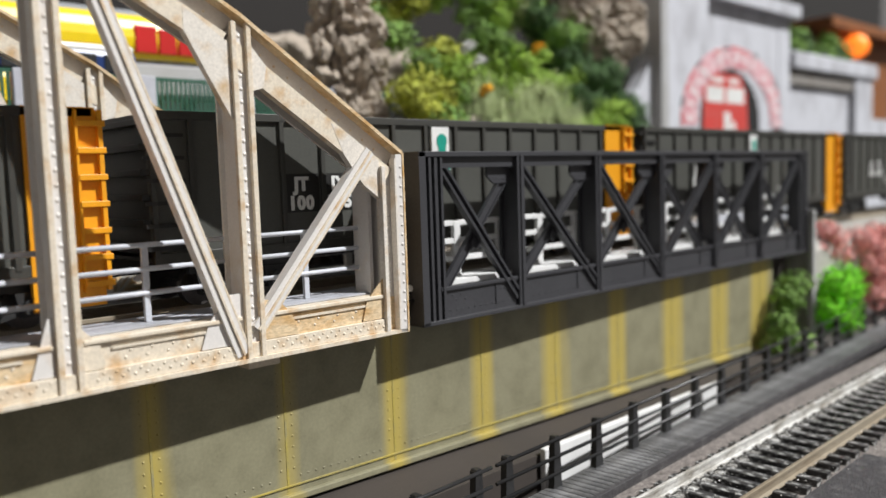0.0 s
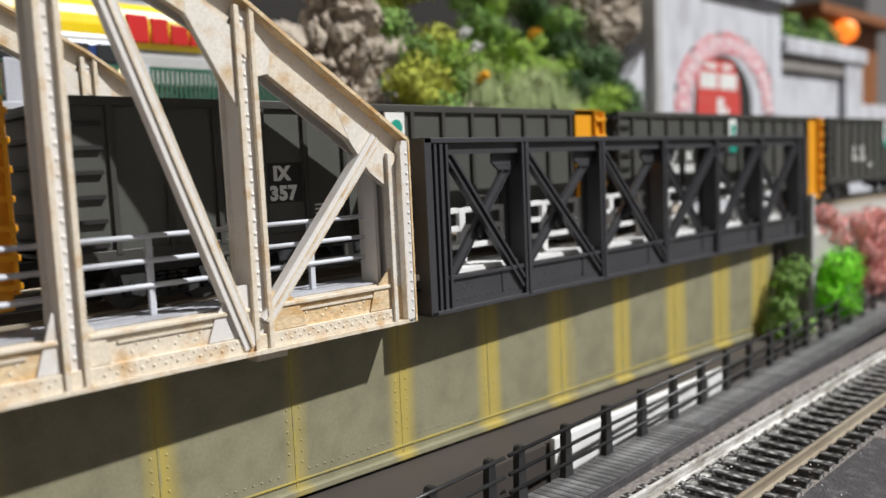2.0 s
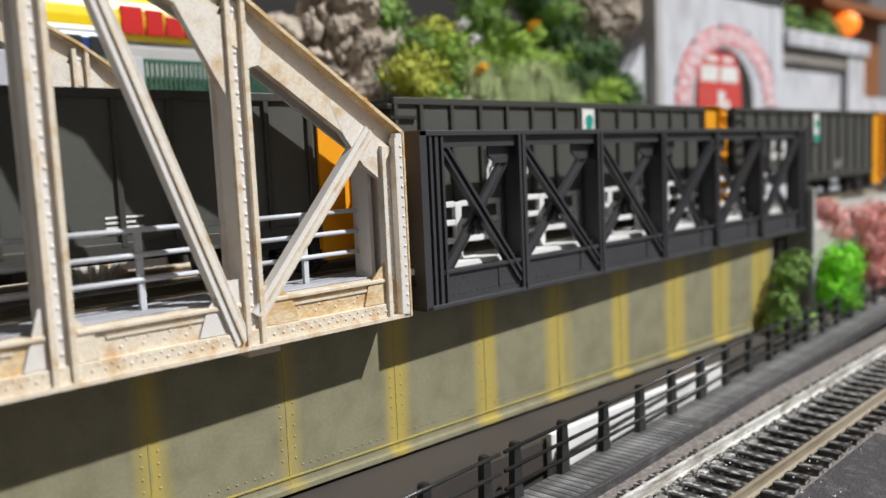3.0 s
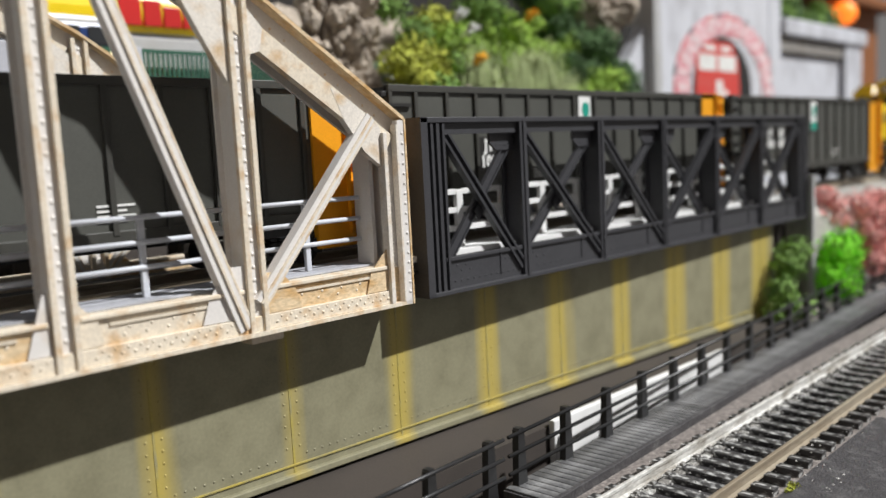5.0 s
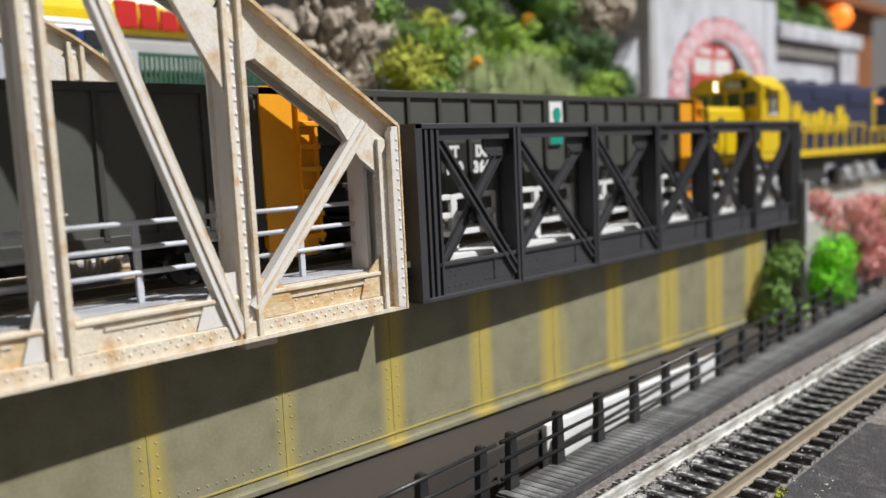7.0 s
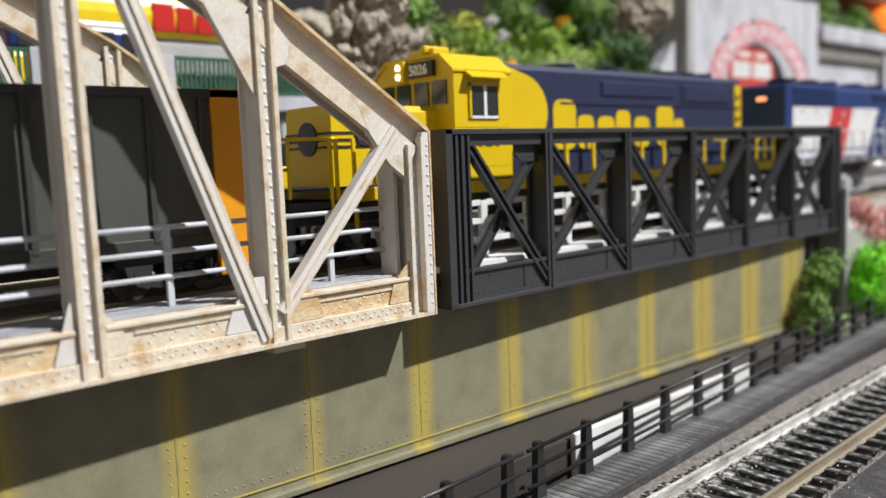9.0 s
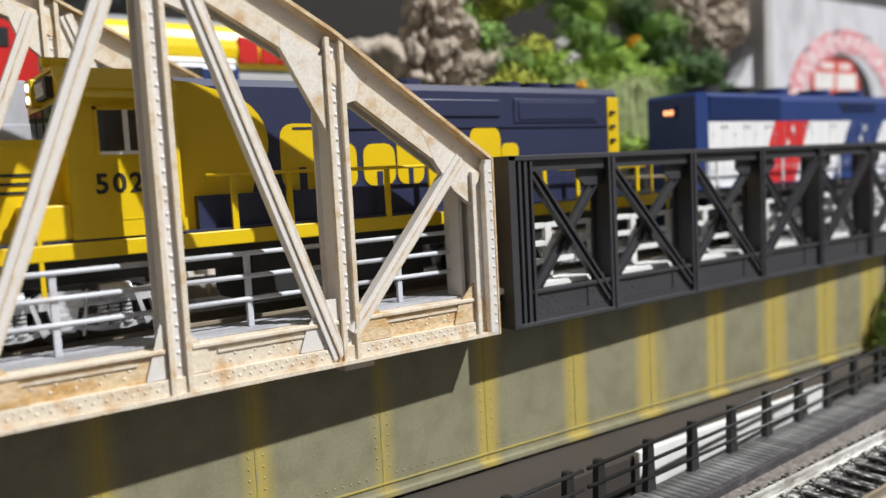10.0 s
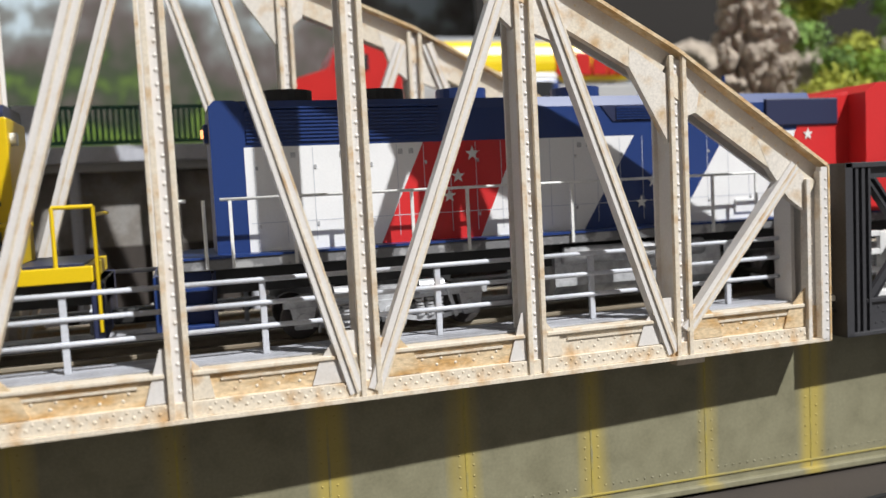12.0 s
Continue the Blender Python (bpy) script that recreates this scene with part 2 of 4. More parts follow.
# ---- girder under the bridge ----
def girder_material():
    """Grey-green plate with yellow streaks that run down it."""
    m = paint("streaked_girder_paint", (0.255, 0.24, 0.155), 0.5, second=(0.18, 0.168, 0.105), amount=0.7, size=9, grain=0.1, bump=0.03, fine=0.9, edge=(0.42, 0.68))
    nt = m.node_tree
    n, l = nt.nodes, nt.links
    tc = n.new("ShaderNodeTexCoord")
    mp = n.new("ShaderNodeMapping")
    mp.inputs["Scale"].default_value = (1 / S, 1 / S, 0.045 / S)
    l.new(tc.outputs["Object"], mp.inputs["Vector"])
    t = n.new("ShaderNodeTexNoise")
    t.inputs["Scale"].default_value, t.inputs["Detail"].default_value = 0.075, 4
    l.new(mp.outputs[0], t.inputs["Vector"])
    sep = n.new("ShaderNodeSeparateXYZ")
    l.new(mp.outputs[0], sep.inputs[0])

    def step(op, *values):
        k = n.new("ShaderNodeMath")
        k.operation = op
        for i, v in enumerate(values):
            if isinstance(v, (int, float)):
                k.inputs[i].default_value = v
            else:
                l.new(v, k.inputs[i])
        return k.outputs[0]

    # rust runs down from both sides of every seam
    away = step("PINGPONG", step("ADD", sep.outputs["X"], 478.0), 18.5)
    near = step("SUBTRACT", 1.0, step("DIVIDE", away, 11.0))
    heavier = step("MULTIPLY", step("MAXIMUM", sep.outputs["X"], -15.0), 0.0008)
    streak = step("ADD", step("ADD", step("MULTIPLY", near, 0.44), heavier), step("MULTIPLY", t.outputs["Fac"], 0.62))
    r = n.new("ShaderNodeMapRange")
    r.inputs["From Min"].default_value, r.inputs["From Max"].default_value, r.inputs["To Max"].default_value = 0.52, 0.72, 0.78
    l.new(streak, r.inputs["Value"])
    mix = n.new("ShaderNodeMix")
    mix.data_type = "RGBA"
    mix.inputs["B"].default_value = (0.48, 0.37, 0.075, 1)
    b = n["Principled BSDF"]
    l.new(b.inputs["Base Color"].links[0].from_socket, mix.inputs["A"])
    l.new(r.outputs[0], mix.inputs["Factor"])
    l.new(mix.outputs["Result"], b.inputs["Base Color"])
    return m


def girder():
    M["girder"] = girder_material()
    M["girder_line"] = paint("yellow_seam_paint", (0.42, 0.34, 0.08), 0.55, second=(0.26, 0.25, 0.16), amount=0.8, size=10)
    g = thing("plate_girder", "grey-green plate girder with yellow rust streaks under the bridge", "bridge girder", at=(0, 2.0, -0.5), turn=-1.85, kind="structure")
    x0, x1 = -480, 238
    seams = [3.0 + 37 * k for k in range(-13, 7)]
    ends = [x0, *[s for s in seams if x0 < s < x1], x1]
    for a, b in zip(ends, ends[1:]):
        plate = part("girder_plate", Form().box(a, b, 10, 16, 8, 49.8), "girder", g)
        f = Form()
        x = a + 4
        while x < b - 3:
            f.rivet(x, 10, 13.6, 0.36)
            x += 2.5
        for z in range(16, 49, 3):
            f.rivet(a + 2.0, 10, z, 0.36)
            f.rivet(b - 2.0, 10, z, 0.36)
        tagged(part("rivets", f, "girder", plate), kind="stuff")
        if b < x1:
            part("seam_strip", Form().box(b - 0.3, b + 0.3, 9.88, 10.4, 9, 49.7), "girder_line", g)
    part("bottom_flange", Form().box(x0, x1, 8.4, 18, 7.2, 9.0, 0.3), "girder", g)
    part("flange_line", Form().box(x0, x1, 9.6, 10.2, 11.0, 11.4), "girder_line", g)


# ---- the cream truss ----
def cream_post(x, zt, g, name="post"):
    p = part(name, Form().box(x - 1.4, x + 1.4, 1.2, 9, 50.6, zt - 3), "cream_clean", g)
    for s in (-1, 1):
        part("angle_iron", Form().box(x + s * 1.3, x + s * 2.6, -0.2, 1.1, 50.8, zt - 2, 0.12), "cream", p, "rust-edged angle iron")
    part("rear_flange", Form().box(x - 2.6, x + 2.6, 8.6, 9.4, 61.2, zt - 3), "cream_clean", p)
    f = Form()
    z = 54.0
    while z < zt - 4:
        f.rivet(x, 1.2, z, 0.55)
        z += 3.1
    tagged(part("rivets", f, "cream_clean", p), kind="stuff")


def cream_diagonal(p, q, g, w=3.5):
    d = part("diagonal", Form().strip(p, q, w, 0.1, 0.8), "cream_clean", g)
    for s, mat in ((-1, "cream"), (1, "cream_clean")):
        part("edge_flange", Form().strip(p, q, 0.5, 0.05, 3.2, s * (w / 2 - 0.05)), mat, d)
    part("centre_rib", Form().strip(p, q, 0.55, -0.35, 0.2, 0.1), "cream", d)


def cream_truss(name, at_y, label, first=-48.5, panel=43.6):
    g = thing(name, label, "bridge truss", at=(0, at_y, 0), group="cream trusses of the bridge")
    TOP = {0.0: HEIGHTS[0]}
    for k in range(7):
        TOP[first - panel * k] = HEIGHTS[k + 1]
    xs = sorted(TOP)
    end = xs[0]
    lows, highs = (xs[-2], xs[-4], xs[-6]), (xs[-3], xs[-5], xs[-7])
    # bottom chord: ledge, angle, web and top flange
    part("bottom_ledge", Form().box(end, 0, -0.4, 12, 50, 51.0), "cream", g)
    part("inner_web", Form().box(end, 0, 10, 11, 51, 60.4), "cream", g)
    angle = part("lower_angle", Form().box(end, -5.5, 0.5, 1.6, 51.0, 54.6, 0.15), "cream", g)
    f = Form()
    x = end + 2
    while x < -8:
        if min(abs(x - c) for c in xs) > 3.5:
            f.rivet(x, 0.5, 52.6, 0.45)
            f.rivet(x + 1.3, 0.5, 53.8, 0.38)
        x += 2.7
    tagged(part("rivets", f, "cream", angle), kind="stuff")
    for a, b in zip(xs, xs[1:]):
        web = part("bottom_chord", Form().box(a, b, 1.6, 2.8, 51, 60.4), "cream" if a == xs[-3] else "cream_rust", g, "rust-stained chord web")
        f = Form()
        for k in range(5):
            f.rivet(a + 12 + (b - a - 24) * k / 4, 1.6, 56.3, 0.42).rivet(a + 13.2 + (b - a - 24) * k / 4, 1.6, 57.8, 0.42)
        tagged(part("rivets", f, "cream", web), kind="stuff")
        part("upper_flange", Form().box(a + 3 if a != end else a, b - (3 if b else 7.6), 0.6, 5.0, 60.4, 61.4, 0.2), "cream", g, "rust-streaked flange")
        part("web_trim", Form().box(a + 9, b - 9, 1.2, 1.7, 58.6, 59.2), "cream", web)
    # top chord in straight lengths
    for a, b in zip(xs, xs[1:]):
        p, q = (a, TOP[a]), (b, TOP[b])
        part("top_plate", Form().strip(p, q, 0.9, -0.5, 12.4, -0.45), "cream_rust", g, "rust-edged cover plate")
        part("top_web", Form().strip(p, q, 9.4, 3.4, 4.2, -5.6), "cream_clean", g)
        part("rear_web", Form().strip(p, q, 9.0, 9.2, 10.2, -5.6), "cream_clean", g)
        band = part("top_angle", Form().strip(p, q, 5.2, 0.9, 3.4, -8.4), "cream", g)
        f = Form()
        d = Vector((q[0] - p[0], q[1] - p[1]))
        s = Vector((d.y, -d.x)).normalized()
        k = 6.0
        while k < d.length - 4:
            c = Vector(p) + d.normalized() * k + s * 3.4
            f.rivet(c.x, 3.4, c.y, 0.38)
            k += 4.6
        tagged(part("rivets", f, "cream", band), kind="stuff")
    # posts and diagonals
    for x in xs[1:-1]:
        cream_post(x, TOP[x], g)
    for low in lows:
        for up in (low - panel, low + panel):
            side = 1 if up > low else -1
            if low == first and side > 0:
                cream_diagonal((low + 0.8, 57.6), (-10.8, 101.0), g, 3.1)
            else:
                z = TOP[min(TOP, key=lambda v: abs(v - up))]
                cream_diagonal((low + (1.0 if side > 0 else -3.4), 52.2), (up - side * 4.6, z - 6.0), g)
    # gusset plates
    for x in xs[1:-1]:
        zt = TOP[x]
        if x in lows:
            low = (([(x - 14, 54.8), (x - 2.8, 54.8), (x - 2.8, 67), (x - 7, 67), (x - 12, 60.5)], "cream_clean"), ([(x + 2.8, 54.8), (x + 13, 54.8), (x + 11, 60), (x + 7, 64.5), (x + 2.8, 64.5)], "cream_rust"))
        else:
            low = (([(x - 7.5, 54.8), (x - 2.8, 54.8), (x - 2.8, 67), (x - 3.8, 67)], "cream_clean"), ([(x + 2.8, 54.8), (x + 7.5, 54.8), (x + 6.5, 60), (x + 2.8, 64)], "cream"))
        for pts, mat in low:
            part("lower_gusset", Form().prism(pts, 1.0, 1.5), mat, g, "pale gusset plate")
        i = xs.index(x)
        sl, sr = ((TOP[xs[i - 1]] - zt) / (xs[i - 1] - x), (TOP[xs[i + 1]] - zt) / (xs[i + 1] - x))
        if x in highs:
            up = ([(x - 2.8, zt - 7), (x - 13, zt - 7 - sl * 13), (x - 9, zt - 17 - sl * 9), (x - 2.8, zt - 19)], [(x + 2.8, zt - 7), (x + 2.8, zt - 20), (x + 9, zt - 19 + sr * 6), (x + 15, zt - 7 + sr * 15)])
        else:
            up = ([(x - 2.8, zt - 7), (x - 14, zt - 7 - sl * 14), (x - 14, zt - 12.6 - sl * 14), (x - 2.8, zt - 25)], [(x + 2.8, zt - 7), (x + 2.8, zt - 18), (x + 6, zt - 13 + sr * 6), (x + 7, zt - 7 + sr * 7)])
        for pts in up:
            part("upper_gusset", Form().prism(pts, 0.84, 3.0), "gusset", g, "rust-stained gusset plate")
    # end post
    f = Form().box(-6.5, -0.3, 2.0, 12, 50.8, 97)
    f.box(-9.6, -8.4, 4.0, 11.0, 54, 92)
    f.box(-2.6, 0, -0.4, 1.6, 50.2, 100.2)
    z = 53.5
    while z < 97:
        f.rivet(-1.1, -0.4, z, 0.5)
        f.rivet(-4.0, 2.0, z, 0.5)
        z += 2.7
    part("end_post", f, "cream_clean", g)
    part("end_plate", Form().box(-0.35, 0.25, -0.6, 12.2, 50.0, 100.6), "cream_rust", g)
    part("angle_iron", Form().box(-7.6, -6.3, -0.3, 2.4, 51, 97, 0.12), "gusset", g)
    part("angle_iron", Form().box(-3.2, -2.5, -0.5, 1.8, 51, 99, 0.1), "gusset", g)
    part("upper_gusset", Form().prism([(-7.4, 98), (-7.4, 88), (-13, 92), (-19, 100), (-23, 108.5), (-18, 106), (-9, 100)], 0.84, 3.0), "gusset", g, "rust-stained gusset plate")
    part("lower_gusset", Form().prism([(-7.4, 54.8), (-15, 54.8), (-13.5, 60), (-7.4, 66)], 1.0, 1.5), "cream_rust", g)
    # sway bracing bolts and bearing block under the second post
    part("bearing_block", Form().box(-50, -41, 2, 9, 47.8, 50, 0.3), "cream", g)
    return g


# ---- the black truss ----
def black_truss(name, at_y, label):
    g = thing(name, label, "bridge truss", at=(0, at_y, 0), group="black trusses of the bridge")
    x0, x1 = 6.2, 268.0
    f = Form().box(x0, x1, -0.6, 8, 50, 51.3, 0.2)
    f.box(x0, x1, 0.8, 2.0, 51.3, 60.5)
    part("bottom_chord", f, "black", g)
    f = Form().box(x0 + 8, x1 - 6, 0.0, 1.0, 59.6, 60.8, 0.15)
    part("chord_lip", f, "black", g)
    f = Form().box(x0, x1, -0.6, 9, 99.4, 101, 0.2)
    f.box(x0, x1, 0.8, 2.4, 96.2, 99.4)
    part("top_chord", f, "black", g)
    posts = [50 + 42 * k for k in range(5)]
    for x in posts:
        p = part("post", Form().box(x - 0.5, x + 0.5, -0.5, 8, 51, 99.6), "black", g)
        part("front_flange", Form().box(x - 1.7, x + 1.7, -0.5, 0.5, 51, 99.8, 0.1), "black", p)
        part("rear_flange", Form().box(x - 1.7, x + 1.7, 7, 8, 51, 99), "black", p)
        part("centre_rib", Form().box(x - 0.35, x + 0.35, -0.9, -0.4, 51, 99.8), "black", p)
    for x, s in ((x0, 1), (x1, -1)):
        p = part("end_post", Form().box(x, x + s * 2.6, -0.6, 9, 50.2, 101), "black", g)
        for k, w in ((4.0, 1.0), (6.2, 1.2), (8.6, 0.9)):
            part("post_ridge", Form().box(x + s * k, x + s * (k + w), -0.3, 4, 51, 99.5), "black", p)
        part("post_web", Form().box(x + s * 2.6, x + s * 9, 1.2, 2.4, 51, 99.5), "black", p)
    ends = [x0 + 9, *posts, x1 - 9]
    for k, (a, b) in enumerate(zip(ends, ends[1:])):
        fa, fb = a + 1.5, b - 1.5
        first, second = ((fa, 95.5), (fb, 54.5)), ((fa, 58), (fb, 95.5))
        if k >= 3:
            first, second = second, first
        f = Form().strip(*first, 3.0, 1.4, 2.2)
        f.strip(*first, 0.8, -0.2, 1.6, 1.1).strip(*first, 0.8, -0.2, 1.6, -1.1)
        part("front_brace", f, "black", g)
        f = Form().strip(*second, 3.4, 3.4, 4.2)
        f.strip(*second, 0.5, 2.8, 3.6, 1.3).strip(*second, 0.5, 2.8, 3.6, -1.3)
        mid = [(first[0][i] + first[1][i]) / 2 for i in (0, 1)]
        f.prism([(mid[0] - 3.4, mid[1] - 2), (mid[0] - 1.4, mid[1] - 4.5), (mid[0] + 3.4, mid[1] + 1.4), (mid[0] + 1.4, mid[1] + 4)], 2.3, 3.4)
        part("rear_brace", f, "black", g)
        f = Form()
        sx = b - 1.5 if k < 3 else a + 1.5
        d = -1 if k < 3 else 1
        f.prism([(sx, 97), (sx + d * 11, 97), (sx + d * 11, 93.4), (sx + d * 8, 91), (sx, 91)], 2.6, 3.4)
        for i in range(4):
            f.rivet(sx + d * (2 + 2.3 * i), 2.6, 95.2, 0.35).rivet(sx + d * (2 + 2 * i), 2.6, 92.6, 0.35)
        part("gusset", f, "black", g)
        f = Form()
        for i in range(12):
            f.rivet(a + 3 + (b - a - 6) * i / 11, 0.8, 53.4, 0.38)
        for i in range(4):
            f.rivet(b - 4 - 1.8 * i, 0.8, 57.5, 0.38).rivet(a + 4 + 1.8 * i, 0.8, 58 - (i % 2) * 1.6, 0.38)
        f.box(b - 12, b - 11.5, 0.5, 1.0, 53, 59.5)
        part("chord_rivets", f, "black", g)
    return g


# ---- deck, track and handrails ----
def bridge_deck():
    d = thing("bridge_deck", "grey slatted bridge deck carrying the main track", "bridge deck", kind="structure")
    part("deck_slab", Form().box(-480, 270, 12.5, 92, 52, 57), "under", d)
    part("deck_bearer", Form().box(-480, 269, 4, 18, 57.2, 58.2), "under", d)
    for side, ys in (("near", (5.5, 8.0, 10.5, 13.0, 15.5, 18.0)), ("far", (63, 65.5, 68, 70.5))):
        for y in ys:
            for a, b in ((-480, -92), (-91.6, 2.5)):
                part("deck_plank", Form().box(a, b, y - 0.85, y + 0.85, 61.5, 62.0, 0.1), "deck", d)
            part("deck_plank", Form().box(4, 269, y - 1.1, y + 1.1, 60.4, 62.1, 0.12), "white", d, "white deck plank")
    f = Form().box(-1.0, 1.0, 17.5, 60.5, 55.6, 57.6)
    tie = part("sleeper", f, "tie", d)
    tie.matrix_basis = pose(S * -460, 0, 0)
    for k in range(1, 105):
        share(tie, d, 7.0 * k)


def rail_track(parent, y, x0, x1, z, material="steel"):
    """One rail with foot, web and head; z is its top."""
    sec = [(-1.1, z - 3.6), (1.1, z - 3.6), (1.1, z - 3.2), (0.25, z - 2.8), (0.25, z - 1.2), (0.55, z - 0.9), (0.55, z - 0.1), (0.4, z), (-0.4, z), (-0.55, z - 0.1), (-0.55, z - 0.9), (-0.25, z - 1.2), (-0.25, z - 2.8), (-1.1, z - 3.2)]
    return part("rail", Form().run([(y + a, b) for a, b in sec], x0, x1), material, parent)


def handrails():
    for y in (10.0, 68.0):
        h = thing("handrail", "pale grey bridge handrail with three bars beside the track", "handrail", at=(0, y, 0), group="bridge handrails")
        for k in range(10):
            x = -27 - 44 * k
            part("post", Form().box(x - 0.75, x + 0.75, -0.6, 0.6, 61.8, 80.4, 0.15), "rail_grey", h)
            for z in (80.0, 74.4, 68.8):
                part("bar", Form().rod((x - 22, -0.6, z), (x + 21.4, -0.6, z), 0.62), "rail_grey", h, smooth=True)
        part("post", Form().box(-6.6, -5.2, -0.6, 0.6, 61.8, 80.4), "rail_grey", h)
    for y in (10.5, 68.0):
        h = thing("handrail", "white plastic bridge handrail with three bars beside the track", "handrail", at=(0, y, 0), group="bridge handrails")
        for k in range(13):
            x = 10 + 20.25 * k
            part("post", Form().box(x - 1.4, x + 1.4, -0.8, 0.8, 61.8, 79.6, 0.2), "white", h)
            for z in (79.0, 73.4, 67.8):
                if k < 12:
                    part("bar", Form().box(x + 1.4, x + 18.85, -0.7, 0.6, z - 0.85, z + 0.85, 0.15), "white", h)


# ---- front walkway and track ----
FRONT = pose(0, S * -29.5, 0, 0, 0, 3.5)  # the walkway
NEAR = pose(0, S * -29.5, 0, 0, 0, 1.2)  # the track beside it


def front_track():
    t = thing("front_track", "model railway track with black sleepers and worn rails", "railway track", kind="structure")
    t.matrix_basis = NEAR
    part("ballast_bed", Form().run([(-8, 0.4), (-8, -8), (-62, -8), (-62, 0.4)], -140, 420), "ballast", t)
    # added strip: its pale colour stands for light off the rail's lit side
    part("dust_strip", Form().box(-140, 420, -28.6, -25.8, 0.5, 1.6, 0.3), "dust_glint", t, "pale strip added for the reflection off the rail's lit side")
    # the far rail gets the copy with its shine painted in
    for y, mat in ((-24.6, "steel_bright"), (-45.4, "steel")):
        rail_track(t, y, -140, 420, 5.4, mat)
    tie = part("sleeper", Form().box(-1.75, 1.75, -52.4, -18.0, 0.3, 2.3, 0.2), "tie", t)
    tie.matrix_basis = pose(S * -120, 0, 0)
    rng = random.Random(4)
    for k in range(1, 68):
        share(tie, t, 7.9 * k, rng.uniform(-0.3, 0.3), 0, rng.uniform(-0.6, 0.6))
    cl = part("rail_clip", Form().box(-0.9, 0.9, -23.2, -21.9, 2.2, 3.0, 0.2).box(-0.9, 0.9, -27.2, -26.0, 2.2, 3.0, 0.2), "dust_glint", t)
    cl.matrix_basis = pose(S * -120, 0, 0)
    for k in range(1, 68):
        share(cl, t, 7.9 * k)
    part("track_bed", Form().box(-140, 420, -44.6, -25.4, 0.2, 0.9), "board", t, "dark bed between the rails")
    grains, rng = [], random.Random(12)
    for k in range(1300):
        y = rng.choice((rng.uniform(-62, -18), rng.uniform(-30, -20), rng.uniform(-28, -25)))
        z = 5.2 if y < -57.3 else 2.3 if y < -18 else 0.5
        x, a = 20 + 380 * rng.random() ** 1.6, rng.uniform(0.12, 0.45)
        if y < -57.3 and x > 130:
            continue
        turn = rng.uniform(0, 3)
        grains += [(x + a * math.cos(turn + i * 2.1), y + a * math.sin(turn + i * 2.1), z - 0.05) for i in range(3)] + [(x, y, z + a * 0.8)]
    mesh = bpy.data.meshes.new("dust_grains")
    mesh.from_pydata([(S * x, S * y, S * z) for x, y, z in grains], [], [f for i in range(0, len(grains), 4) for f in ((i, i + 1, i + 3), (i + 1, i + 2, i + 3), (i + 2, i, i + 3), (i, i + 2, i + 1))])
    mesh.materials.append(M["grain"])
    gr = new("dust_grains", mesh)
    gr.parent = t
    tagged(gr, kind="stuff")
    moss = leaf_ball("moss_tuft", "small yellow-green moss tuft on the charcoal board", "moss", [(38.4, -58.4, 5.4, 0.9), (40.0, -58.0, 5.4, 1.1), (42.2, -57.8, 5.4, 1.2), (43.6, -58.3, 5.3, 0.8)], "leaf_yellow", leaf=0.4, count=3600, seed=7)
    moss.matrix_basis = NEAR
    b = tagged(part("crossing_board", Form().prism([(-100, 0.5), (108, 0.5), (108, 5.2), (-100, 5.2)], -110, -57.3), "board"), "charcoal board laid beside the front track", "board")
    b.matrix_basis = NEAR
    chips, rng = Form(), random.Random(31)
    for k in range(24):
        x = rng.uniform(20, 60)
        y = -66.5 + 0.05 * (x - 20) + rng.gauss(0, 0.5)
        chips.box(x, x + rng.uniform(0.2, 1.0), y, y + rng.uniform(0.1, 0.3), 5.1, 5.3)
    c = part("paint_chips", chips, "grain", t, "pale scuffs on the board")
    tagged(c, kind="stuff")


def walkway():
    w = thing("walkway", "charcoal plank walkway beside the front track", "walkway", kind="structure")
    w.matrix_basis = FRONT
    part("walkway_slab", Form().box(3, 420, -13, 1.4, -1.5, 2.2), "board", w)
    plank = part("plank", Form().box(-1.3, 1.3, -12.6, 1.2, 2.2, 2.8, 0.12), "walk", w)
    plank.matrix_basis = pose(S * 5, 0, 0)
    for k in range(1, 140):
        share(plank, w, 2.85 * k)
    part("curb", Form().box(3, 420, -14.2, -12.6, -1.5, 3.0, 0.2), "board", w)
    for a, n in ((8.6, 17), (-48, 3)):
        r = thing("walkway_railing", "black post and rail fence along the walkway", "railing", group="walkway railings")
        r.matrix_basis = FRONT
        for k in range(n):
            x = a + 22 * k
            part("post", Form().prism([(x - 2.2, 2.4), (x + 2.2, 2.4), (x + 1.9, 4), (x + 1.25, 17.4), (x + 0.8, 18.0), (x - 0.8, 18.0), (x - 1.25, 17.4), (x - 1.9, 4)], -1.0, 1.0), "fence_black", r)
        for z in (17.0, 11.9, 7.0):
            part("bar", Form().rod((a - 5.5, -0.9, z), (a + 22 * (n - 1) + 5, -0.9, z), 0.55), "fence_black", r, smooth=True)


